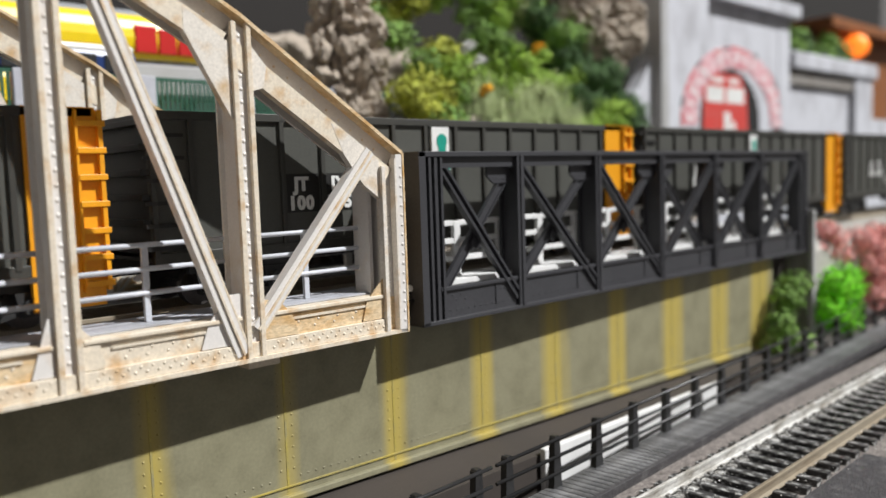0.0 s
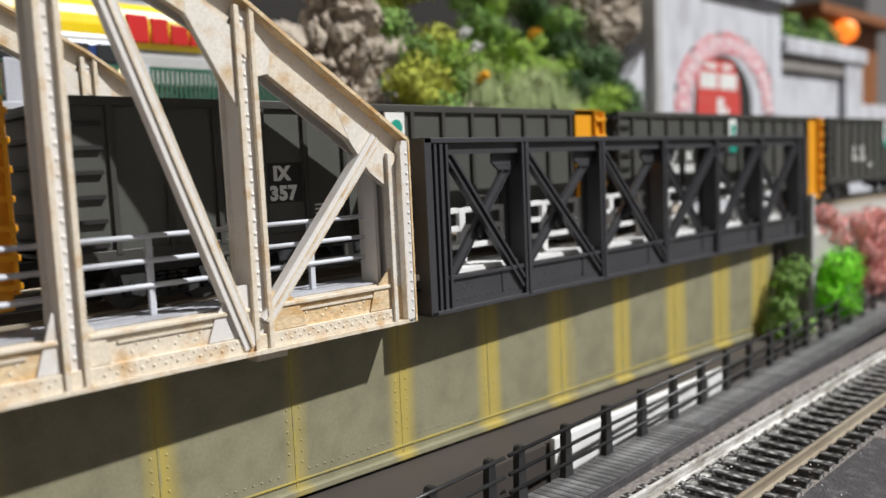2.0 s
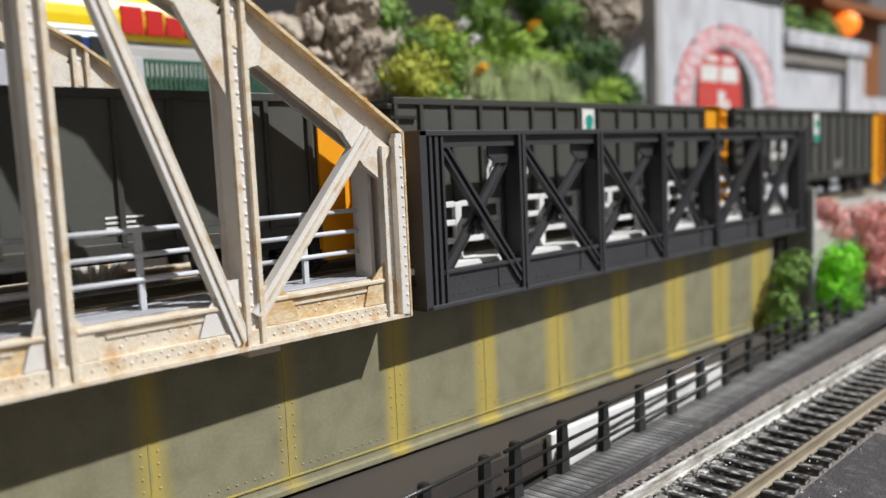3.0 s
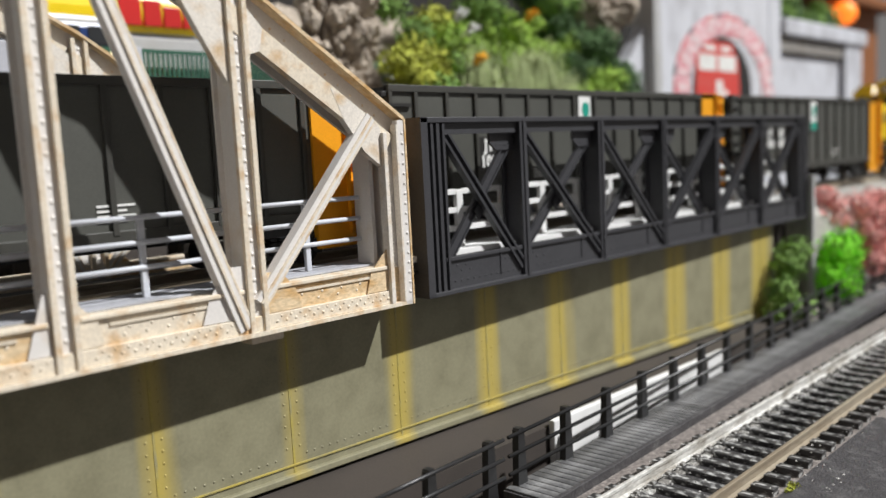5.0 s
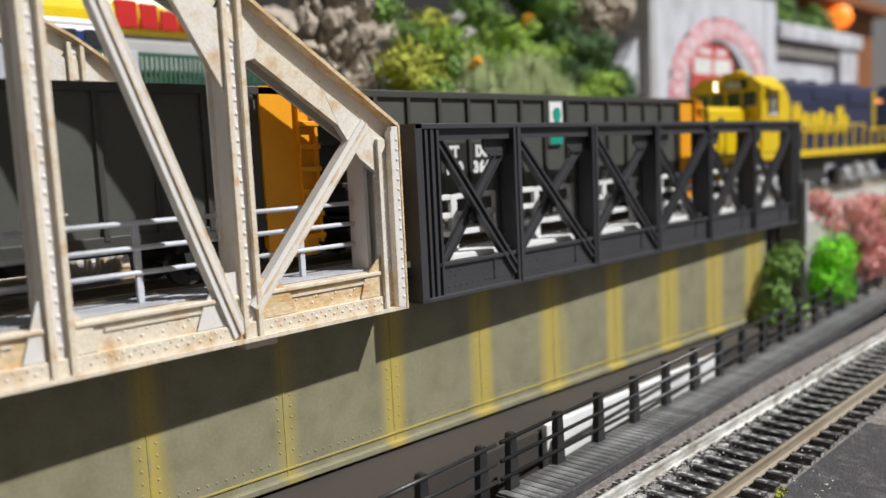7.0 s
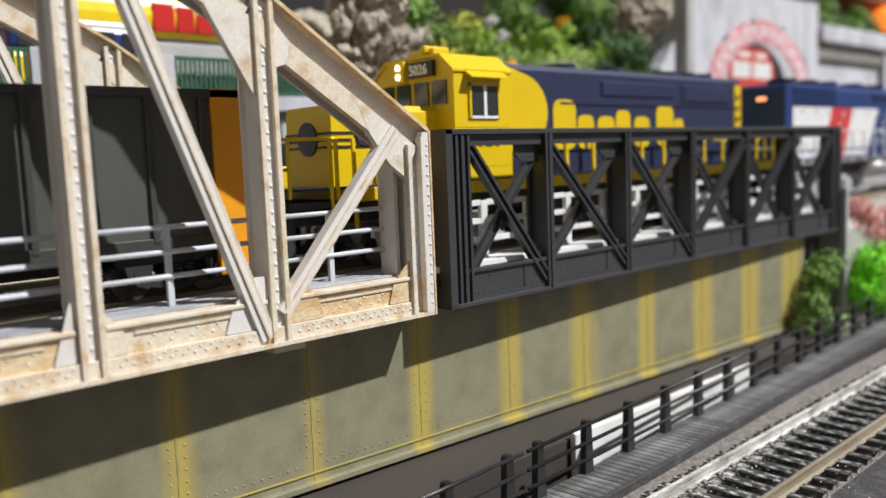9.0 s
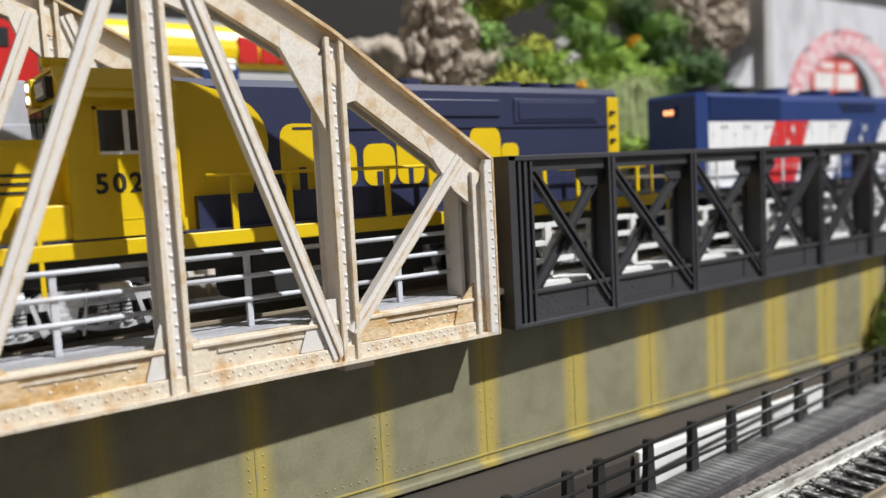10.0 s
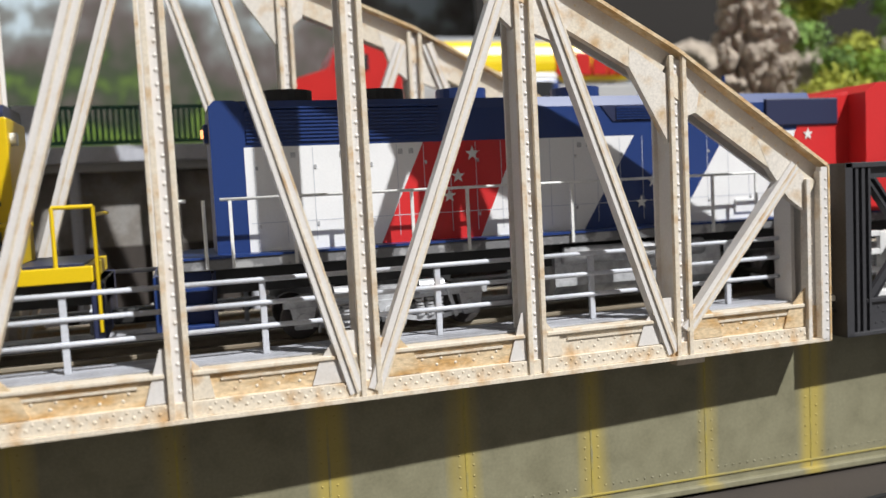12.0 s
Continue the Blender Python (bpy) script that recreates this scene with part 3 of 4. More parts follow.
# ---- wagons ----
def bogie(parent, x, wheels, material, wide=15.5):
    """Side frames, axle boxes and wheels round x; wheels: offsets of the axles."""
    a, b = wheels[0], wheels[-1]
    for s in (-1, 1):
        y0, y1 = (s * wide - 1, s * wide + 1)
        # a cast frame: top beam with raised ends, lower tie bars between the axle boxes
        f = Form().prism([(x + a - 5, 9.0), (x + b + 5, 9.0), (x + b + 5, 11.0), (x + b, 12.4), (x + 7, 11.2), (x + 4, 13), (x - 4, 13), (x - 7, 11.2), (x + a, 12.4), (x + a - 5, 11.0)], y0, y1)
        frame_part = part("side_frame", f, material, parent)
        for w in wheels:
            part("axle_box", Form().prism([(x + w - 3.4, 9.2), (x + w - 2.2, 3.4), (x + w + 2.2, 3.4), (x + w + 3.4, 9.2)], y0 - 0.6 * (s < 0), y1 + 0.6 * (s > 0)), material, frame_part)
            part("axle_cap", Form().rod((x + w, s * (wide + 1), 5.8), (x + w, s * (wide + 2.6), 5.8), 1.9, 14), material, frame_part)
        for w, v in zip(wheels, wheels[1:]):
            m = x + (w + v) / 2
            half = (v - w) / 2
            part("tie_bar", Form().prism([(m - half + 2.4, 5.0), (m - half + 2.4, 3.8), (m - 3, 2.6), (m + 3, 2.6), (m + half - 2.4, 3.8), (m + half - 2.4, 5.0), (m + 3, 3.9), (m - 3, 3.9)], y0 + 0.3, y1 - 0.3), material, frame_part)
            for k in (-2.8, 0, 2.8):
                coil = Form()
                for i in range(5):
                    coil.rod((m + k, s * (wide + 0.3), 4.0 + i), (m + k, s * (wide + 0.3), 4.6 + i), 1.25, 10)
                part("spring", coil, material, frame_part)
            if len(wheels) > 2:
                part("brake_cylinder", Form().rod((m - 3.6, s * (wide + 2.2), 12.0), (m + 3.4, s * (wide + 2.2), 12.0), 2.0, 16), material, frame_part, smooth=False)
                part("brake_lever", Form().strip((m + 4.4, 12.5), (m + 7, 3.2), 1.0, s * (wide + 1.8) - 0.4, s * (wide + 1.8) + 0.4), material, frame_part)
                part("sand_pipe", Form().rod((m - 6, s * (wide + 1.8), 13), (m - 7.5, s * (wide + 0.9), 2.2), 0.45), material, frame_part)
    for w in wheels:
        f = Form()
        for s in (-1, 1):
            f.rod((x + w, s * 8.6, 5.2), (x + w, s * 11.4, 5.2), 5.2, 20)
        f.rod((x + w, -9, 5.2), (x + w, 9, 5.2), 1.0)
        part("wheelset", f, "wheel", parent)


def gondola(number):
    """A coal wagon; x = 0 is where its orange corner begins, z = 0 the rail top."""
    g = thing("coal_wagon", "dark olive coal wagon with an orange ladder corner", "railway wagon", group="coal wagons")
    x0, x1, top = -190.0, 13.5, 50.0
    for s in (-1, 1):
        part("side_panel", Form().box(x0, x1, s * 17.2, s * 18.2, 14, top), "gondola", g)
        part("top_rim", Form().box(x0, x1, s * 17.0, s * 19.2, top - 1.6, top + 0.6, 0.2), "gondola_rib", g)
        part("side_sill", Form().box(x0, x1, s * 17.0, s * 19.0, 11.5, 15.2, 0.2), "gondola_rib", g)
    part("floor_pan", Form().box(x0, x1, -17.1, 17.1, 13, 15), "gondola", g)
    part("rear_panel", Form().box(x1 - 1, x1 - 0.1, -17.1, 17.1, 15, top), "gondola", g)
    rib = part("rib", Form().box(-0.75, 0.75, -19.2, -18.1, 14, top - 1, 0.2), "gondola_rib", g)
    rib.matrix_basis = pose(S * (x0 + 0.8), 0, 0)
    for k in range(14):
        share(rib, g, 10.4 + 13.4 * k)
    f = Form().box(x0, x0 + 1, -17.2, 17.2, 14, top)
    part("end_panel", f, "gondola_end", g)
    for k in range(6):
        part("end_rib", Form().box(x0 - 2.2, x0, -18.5, 18.5, 16 + 6.2 * k, 17.6 + 6.2 * k, 0.2), "gondola_end", g)
    for k in range(6):
        part("side_step", Form().box(x0 - 1.8, x0 + 9, -19.4, -18.3, 16 + 5.6 * k, 17 + 5.6 * k), "gondola_end", g)
    f = Form().box(-2.0, x1 + 0.6, -19.2, -17.0, 4.5, top + 0.7)
    part("orange_corner", f, "orange", g, "orange corner panel")
    f = Form().box(x1 - 4.6, x1 - 4.0, -20.6, -19.2, 8, top).box(x1 + 0.6, x1 + 1.6, -20.6, -17, 8, top)
    part("ladder_frame", f, "orange", g)
    for k in range(7):
        part("ladder_rung", Form().box(x1 - 4.4, x1 + 2.2, -20.9, -19.4, 9 + 6.2 * k, 10.4 + 6.2 * k, 0.15), "orange", g)
    # placard and lettering
    part("placard", Form().box(-96.2, -88.6, -19.35, -18.3, 32.4, 48.2), "letter_white", g, "white placard")
    f = Form()
    f.prism([(-91.9 + 2.3 * math.cos(a), 43.6 + 2.5 * math.sin(a) - (1.4 if math.sin(a) < -0.8 else 0)) for a in [k * math.tau / 20 for k in range(20)]], -19.5, -19.3)
    part("placard_emblem", f, "teal", g, "teal emblem")
    part("placard_band", Form().box(-96.0, -88.8, -19.5, -19.3, 32.6, 36.9), "teal", g, "teal band")
    for x, upper, lower in ((-150.7, "JT", "100"), (-137.3, "IX", number)):
        part("number_patch", Form().box(x - 0.5, x + 10.8, -18.35, -18.1, 23.4, 34.2), "gondola_end", g, "black number patch")
        words(upper, 3.7, x + (1.6 if upper == "IX" else 2.4), -18.45, 29.6, "letter_white", g, bold=0.075, spacing=1.06)
        words(lower, 3.7, x + 0.3, -18.45, 24.3, "letter_white", g, bold=0.075, spacing=1.12)
    for k in range(4):
        part("stencil_bar", Form().box(-62, -55 + (k % 2) * 2, -18.5, -18.2, 17.2 + 1.2 * k, 17.7 + 1.2 * k), "letter_white", g)
    for k in range(3):
        part("stencil_bar", Form().box(-122.6, -116.4 + (k % 2) * 1.2, -18.5, -18.2, 19.6 + 1.2 * k, 20.1 + 1.2 * k), "letter_white", g)
    part("centre_sill", Form().box(x0 - 6, x1 + 7, -3, 3, 9, 13), "under", g)
    for x in (x0 - 9, x1 + 5):
        part("coupler", Form().box(x, x + 4, -2, 2, 7.5, 11.5, 0.5), "under", g)
    for x in (-165, -12):
        bogie(g, x, (-10, 10), "under")
    return g


# ---- locomotives ----
def side_rails(parent, material, a, b, y, posts, drop):
    """Handrail along a walkway from a to b, with stanchions."""
    f = Form().rod((a, y, 38), (drop, y, 38), 0.5).rod((drop, y, 38), (drop + 5, y, 34.6), 0.5).rod((drop + 5, y, 34.6), (b, y, 34.6), 0.5)
    part("handrail", f, material, parent, smooth=True)
    for x in posts:
        z = 38.4 if x < drop else 35.0
        part("stanchion", Form().prism([(x - 1.1, 21), (x + 1.1, 21), (x + 0.8, 24), (x + 0.75, z), (x - 0.75, z), (x - 0.8, 24)], y - 0.4, y + 0.4), material, parent)


def santa_engine():
    e = thing("diesel_locomotive", "yellow and navy blue diesel locomotive with lit headlights", "locomotive", group="locomotives")
    part("underframe", Form().box(4, 276, -13, 13, 14, 20), "under", e)
    f = Form().box(22, 274, -20, 20, 20.2, 24.0, 0.3)
    part("walkway_sill", f, "yellow", e)
    part("walkway_top", Form().box(8, 272, -19, 19, 24.0, 24.6), "navy", e)
    part("blue_skirt", Form().box(96, 254, -15.5, 15.5, 24.4, 33), "navy", e)
    # hood
    hood = [(-12, 24.5), (12, 24.5), (12, 61), (10.6, 63), (-10.6, 63), (-12, 61)]
    part("hood", Form().run(hood, 92, 256.5), "navy", e)
    f = Form().box(150, 200, -12.6, 12.6, 53, 58.5, 0.4).box(206, 246, -12.4, 12.4, 51, 59, 0.3)
    part("radiator_intake", f, "navy", e)
    part("hood_grille", Form().box(208, 244, -12.7, 12.7, 52, 58, 0.2), "navy", e)
    for x in (140, 170, 212, 226, 240):
        part("roof_fan", Form().rod((x, 0, 62.5), (x, 0, 65.4), 6.2, 20), "navy", e)
    part("hood_line", Form().box(125, 251, -12.5, 12.5, 49.6, 50.2), "navy", e)
    part("rear_edge", Form().box(251.0, 257.1, -12.4, 12.4, 24.5, 60, 0.4), "yellow", e, "ochre yellow hood end")
    for k in range(6):
        part("grab_iron", Form().box(252.1, 254.5, -13.3, -12.3, 29 + 5 * k, 30.1 + 5 * k, 0.2), "under", e)
    part("marker_light", Form().rod((256.9, -8, 55), (258.5, -8, 55), 1.6, 14), "letter_white", e)
    # rounded yellow hood section behind the cab
    pts = [(86, 24.6), (112, 24.6), (112, 33)] + [(102 + 15.5 * math.sin(k * math.pi / 16), 46.5 - 13.5 * math.cos(k * math.pi / 16)) for k in range(4, 15)] + [(97, 61.8), (86, 62.4)]
    part("yellow_hood_section", Form().prism(pts, -12.7, 12.7), "yellow", e)
    # cab
    cab = Form().run([(-19.5, 24.6), (-19.5, 58.4), (-13.5, 63.6), (13.5, 63.6), (19.5, 58.4), (19.5, 24.6)], 65.4, 91)
    part("cab", cab, "yellow", e)
    part("cab_roof", Form().run([(-20, 58.2), (-20, 58.9), (-13.7, 64.4), (13.7, 64.4), (20, 58.9), (20, 58.2), (13.4, 63.5), (-13.4, 63.5)], 64.8, 91.6), "yellow", e)
    part("side_window", Form().box(72.4, 84.4, -19.9, -19.3, 44.5, 54), "glass", e, "dark side window")
    part("window_frame", Form().box(71.6, 72.4, -20.2, -19.4, 43.8, 54.8).box(84.4, 85.2, -20.2, -19.4, 43.8, 54.8).box(71.6, 85.2, -20.2, -19.4, 54, 54.8), "yellow", e)
    part("window_sash", Form().box(78.0, 79.2, -20.15, -19.4, 44.5, 54).box(72.4, 84.4, -20.15, -19.4, 43.7, 44.5), "loco_white", e, "white window sash")
    part("cab_rain_strip", Form().box(70, 89, -20.1, -19.4, 58.6, 59.2, 0.15), "yellow", e)
    for z in (28.5, 41.0):
        part("cab_seam", Form().box(66, 90.5, -19.64, -19.4, z, z + 0.25), "yellow", e)
    part("sun_shade", Form().run([(-20, 58.5), (-23.0, 56.6), (-23.0, 56.2), (-20, 57.4)], 70, 87), "yellow", e)
    for y in (-13, -4.5, 4.5, 13):
        part("windscreen", Form().box(64.8, 65.8, y - 3.4, y + 3.4, 48.5, 56), "glass", e)
    part("number_board", Form().prism([(63.7, 57.6), (65.9, 57.6), (65.9, 62.4), (63.7, 62.4)], -11.6, 0.2), "letter_black", e)
    nb = words("5026", 3.2, 0, 0, 0, "letter_white", e, "board_number")
    nb.matrix_basis = pose(S * 63.6, S * -0.4, S * 58.4, 0, 0, -90)
    part("headlight_housing", Form().box(62.9, 65.7, 1.9, 6.7, 56.6, 63.4, 0.4), "yellow", e)
    lamp = bpy.data.materials.new("lit_headlight")
    lamp.use_nodes = True
    lamp.node_tree.nodes["Principled BSDF"].inputs["Emission Color"].default_value = (1, 0.93, 0.8, 1)
    lamp.node_tree.nodes["Principled BSDF"].inputs["Emission Strength"].default_value = 3
    for z in (58.4, 61.4):
        part("headlight", Form().rod((62.4, 4.3, z), (63.1, 4.3, z), 0.95, 12), lamp, e)
    part("horn", Form().box(64, 75, -8, -5.5, 65, 67.4, 0.6).box(66, 69, -10, 2, 64.4, 66.6, 0.4), "yellow", e)
    # nose
    part("nose", Form().run([(-12, 24.6), (12, 24.6), (12, 46), (10.5, 48), (-10.5, 48), (-12, 46)], 24, 65.6), "yellow", e)
    part("sand_box", Form().box(55, 65.6, -18.6, -11, 24.6, 32.8, 0.5), "yellow", e)
    for z in (35.6, 37.6, 39.6):
        part("nose_stripe", Form().box(24.1, 62, -12.3, -11.9, z, z + 0.7).box(23.7, 24.2, -12.2, 12.2, z, z + 0.7), "letter_black", e)
    part("nose_emblem", Form().rod((35.6, -12.6, 39.4), (35.6, -12, 39.4), 3.4, 24), "navy", e, "round navy emblem")
    part("nose_emblem", Form().rod((23.4, 0, 38.5), (24, 0, 38.5), 5.0, 24), "navy", e, "round navy emblem")
    part("step_well", Form().box(4, 22, -19.8, 19.8, 19, 21, 0.3), "under", e)
    for x in (18, 26, 44, 58, 20):
        part("stanchion", Form().box(x - 0.5, x + 0.5, -19.9, -19.1, 12, 38), "yellow", e)
    part("end_rail", Form().rod((5, -19, 38), (20, -19, 38), 0.5).rod((5, -19, 38), (5, 19, 38), 0.5).rod((5, -19, 22), (5, -19, 38), 0.5).rod((5, 19, 22), (5, 19, 38), 0.5), "yellow", e)
    for y in (-12, -5, 5, 12):
        part("stanchion", Form().box(4.6, 5.4, y - 0.5, y + 0.5, 20, 38), "yellow", e)
    part("end_rail", Form().rod((5, -19, 30), (5, 19, 30), 0.5), "yellow", e)
    part("front_pilot", Form().box(3, 6, -19, 19, 6, 20, 0.4), "under", e)
    part("horn_valve", Form().box(6, 12, -9, -3, 24, 31, 1.0), "yellow", e)
    words("5026", 4.5, 70.8, -19.6, 35.0, "letter_black", e, "road_number", 1.24)
    # yellow block shapes along the hood, in place of lettering
    for x, w, h in ((121.0, 13.0, 18.2), (135.0, 9.8, 12.6), (147.0, 11.0, 12.2), (158.8, 9.6, 14.6), (171.0, 10.8, 12.2), (186.8, 12.8, 17.0), (199.9, 7.4, 11.4)):
        z0, r = 33.0, min(w, h) * 0.3
        pts = []
        for cx, cz, a0 in ((x + w - r, z0 + r, -90), (x + w - r, z0 + h - r, 0), (x + r, z0 + h - r, 90), (x + r, z0 + r, 180)):
            pts += [(cx + r * math.cos(math.radians(a0 + 22.5 * i)), cz + r * math.sin(math.radians(a0 + 22.5 * i))) for i in range(5)]
        blk = part("yellow_block", Form().prism(pts, -12.3, -12.0), "yellow", e, "yellow block shape on the hood")
        part("block_notch", Form().box(x + w * 0.40, x + w * 0.58, -12.4, -12.2, z0 - 0.1, z0 + h * 0.34, 0.0), "navy", blk)
    side_rails(e, "yellow", 97, 258, -19.4, [104 + 15.4 * k for k in range(11)], 214.0)
    part("end_rail", Form().rod((258, -19.4, 34.6), (262, -19.4, 34.6), 0.5).rod((275, -19.4, 38), (266, -19.4, 38), 0.5).rod((266, -19.4, 22), (266, -19.4, 38), 0.5).rod((275, -19.4, 8), (275, -19.4, 38), 0.5).rod((275, -19.4, 36), (275, 19.4, 36), 0.5), "yellow", e)
    part("fuel_tank", Form().run([(-14, 17), (14, 17), (14, 6), (11, 3.5), (-11, 3.5), (-14, 6)], 110, 165), "under", e)
    part("rear_pilot", Form().box(273, 276, -19, 19, 6, 20, 0.4), "navy", e)
    for x in (62, 216):
        bogie(e, x, (-23, 0, 23), "truck", wide=16)
    for x in (-3, 276):
        part("coupler", Form().box(x, x + 7, -2, 2, 7, 11, 0.6), "under", e)
    return e


def star(form, x, z, r, y):
    form.prism([(x + (r if k % 2 == 0 else r * 0.42) * math.sin(k * math.pi / 5), z + (r if k % 2 == 0 else r * 0.42) * math.cos(k * math.pi / 5)) for k in range(10)], y - 0.15, y + 0.15)


def striped_engine():
    e = thing("diesel_locomotive", "blue, white and red diesel locomotive with white stars", "locomotive", group="locomotives")
    part("underframe", Form().box(4, 276, -13, 13, 14, 21), "under", e)
    part("walkway_sill", Form().box(6, 274, -18.6, 18.6, 20.6, 23.4, 0.3), "sill", e)
    part("walkway_top", Form().box(8, 272, -19, 19, 23.4, 24.0), "royal", e)
    part("upper_hood", Form().run([(-12, 51), (12, 51), (12, 60), (10.2, 63), (-10.2, 63), (-12, 60)], 25, 206), "royal", e)
    cuts = [(25, 25, "loco_white"), (62.2, 75.2, "red"), (91, 103.2, "loco_white"), (123.5, 141, "royal"), (155.5, 173.6, "loco_white"), (186, 203, None)]
    for (la, ha, mat), (lb, hb, _) in zip(cuts, cuts[1:]):
        part("hood_panel", Form().prism([(la, 24), (lb, 24), (hb, 51), (ha, 51)], -12, 12), mat, e, {"loco_white": "white panel", "red": "red panel", "royal": "blue panel"}[mat])
    arc = [(198.5 + 22 * (1 - math.cos(k * math.pi / 20)), 45 + 18 * math.sin(k * math.pi / 20)) for k in range(11)]
    part("hood_panel", Form().prism([(221, 24), (198.0, 24), (198.0, 38), *arc, (221, 63)], -12.2, 12.2), "red", e, "red panel with a curved edge")
    part("hood_panel", Form().prism([(186, 24), (198, 24), (198, 43)], -11.9, 11.9), "loco_white", e, "white panel")
    part("equipment_box", Form().box(188, 216, -12.9, 12.9, 52.5, 61, 0.4), "navy", e, "dark blue equipment box")
    part("hood_end", Form().prism([(19, 24), (27.2, 24), (27.2, 61.5), (25.5, 63), (20.5, 63), (19, 61.5)], -12.1, 12.1), "royal", e, "blue hood end")
    for k in range(10):
        part("louvre", Form().box(28, 80, -12.5, 12.5, 52.2 + 0.95 * k, 52.7 + 0.95 * k), "royal", e)
    part("radiator_intake", Form().prism([(130, 60), (168, 60), (165, 55.2), (134, 55.2)], -12.3, 12.3), "navy", e, "dark air intake")
    for k in range(5):
        part("intake_slat", Form().box(135, 164, -12.7, 12.7, 55.8 + 0.8 * k, 56.15 + 0.8 * k), "royal", e)
    part("antenna", Form().box(180, 184, -2, 2, 63, 64.4).rod((182, 0, 64), (182, 0, 70), 0.5), "royal", e)
    for x in (40, 66, 91, 128, 160):
        part("roof_fan", Form().rod((x, 0, 62.5), (x, 0, 66.4), 7.4, 24), "under" if x < 80 else "royal", e)
    for x, z, r in ((89.3, 47.4, 2.1), (84.8, 41.3, 2.0), (82, 35.9, 2.0), (146.9, 37.2, 2.0), (150, 42.2, 2.0), (142.7, 31, 2.0), (154, 47.4, 2.0), (204.3, 49.6, 2.0), (202.2, 43, 1.8), (203, 36, 1.8)):
        f = Form()
        star(f, x, z, r, -12.3)
        part("star_decal", f, "letter_white", e, "small white star")
    for x in (36, 52, 68, 100, 122, 180):
        part("door_latch", Form().box(x, x + 1.2, -12.25, -11.9, 48, 49.4), "truck", e)
        part("door_latch", Form().box(x + 3, x + 4.2, -12.3, -11.9, 48, 49.4), "truck", e)
    # doors along the hood, and the step of equipment boxes at its foot
    for k in range(11):
        x = 29.5 + 15.2 * k
        part("door_seam", Form().box(x, x + 0.16, -12.06, -11.9, 26, 50.6), "rail_grey", e)
        part("door_seam", Form().box(x + 7.6, x + 7.76, -12.06, -11.9, 26, 50.6), "rail_grey", e)
        for z in (30, 45):
            part("door_hinge", Form().box(x + 0.3, x + 0.9, -12.2, -11.9, z, z + 1), "truck", e)
    part("box_seam", Form().box(28, 196, -12.06, -11.9, 31.3, 31.5), "rail_grey", e)
    for x, w in ((33, 9), (176, 8)):
        part("grille_panel", Form().box(x, x + w, -12.6, -11.9, 20.9 if x < 50 else 26, 24.6 if x < 50 else 30), "loco_white", e, "white slotted panel")
    # cab and nose
    part("cab", Form().prism([(220.7, 24), (252, 24), (252, 62), (247, 65), (225.7, 65), (220.7, 62)], -19.5, 19.5), "red", e)
    part("side_window", Form().box(230, 243, -19.9, -19.3, 45, 56), "glass", e)
    part("nose", Form().run([(-12, 24), (12, 24), (12, 46), (10, 48), (-10, 48), (-12, 46)], 250, 266), "red", e)
    # white rails
    part("handrail", Form().rod((20, -19.2, 38), (212, -19.2, 38), 0.4), "letter_white", e, smooth=True)
    for k in range(13):
        part("stanchion", Form().box(22 + 15.6 * k, 22.8 + 15.6 * k, -19.5, -18.8, 21, 38.2), "letter_white", e)
    part("end_rail", Form().rod((5, -19, 10), (5, -19, 38), 0.45).rod((9, -12, 22), (9, -12, 37), 0.45).rod((5, -19, 38), (12, -19, 38), 0.45).rod((5, -19, 30), (5, 19, 30), 0.45).rod((5, 19, 22), (5, 19, 38), 0.45).rod((16, -19, 21), (16, -19, 38), 0.45), "letter_white", e)
    lamp = bpy.data.materials.new("lit_marker_lamp")
    lamp.use_nodes = True
    lamp.node_tree.nodes["Principled BSDF"].inputs["Emission Color"].default_value = (1, 0.32, 0.1, 1)
    lamp.node_tree.nodes["Principled BSDF"].inputs["Emission Strength"].default_value = 2.2
    part("lamp_housing", Form().box(17.8, 19.8, -3, 3, 53, 58, 0.4), "royal", e)
    for y in (-1.3, 1.3):
        part("rear_light", Form().rod((17.2, y, 55.5), (18, y, 55.5), 1.1, 12), lamp, e)
    for y in (-18, 12):
        side = part("step_panel", Form().box(7, 18, y + (4.6 if y < 0 else 0.6), y + (5.4 if y < 0 else 1.4), 6, 20), "royal", e)
        for z in (6.0, 10.8, 15.6):
            part("step_tread", Form().box(6.5, 17.5, y, y + 6, z, z + 1.1, 0.2), "royal", side)
        for x in (6.4, 16.9):
            part("step_stringer", Form().box(x, x + 0.8, y, y + 6, 5.6, 20), "navy", side)
    part("rear_pilot", Form().box(3, 6, -18, 18, 6, 20, 0.4), "royal", e)
    part("fuel_tank", Form().run([(-15, 18), (15, 18), (15, 8), (11, 4), (-11, 4), (-15, 8)], 112, 168), "truck", e)
    part("air_reservoir", Form().rod((114, -16.5, 17), (160, -16.5, 17), 2.6, 14), "truck", e, smooth=True)
    for x in (62, 216):
        bogie(e, x, (-23, 0, 23), "truck", wide=16)
    for x in (-3, 276):
        part("coupler", Form().box(x, x + 7, -2, 2, 7, 11, 0.6), "under", e)
    return e


def train():
    """All vehicles with the place of each one's origin along the track at the start."""
    out = []
    for k, number in enumerate(("341", "352", "355", "357", "360", "363", "366")):
        out.append((gondola(number), 994 - 216.5 * (6 - k)))
    out.append((santa_engine(), 1008))
    out.append((striped_engine(), 1292))
    return out


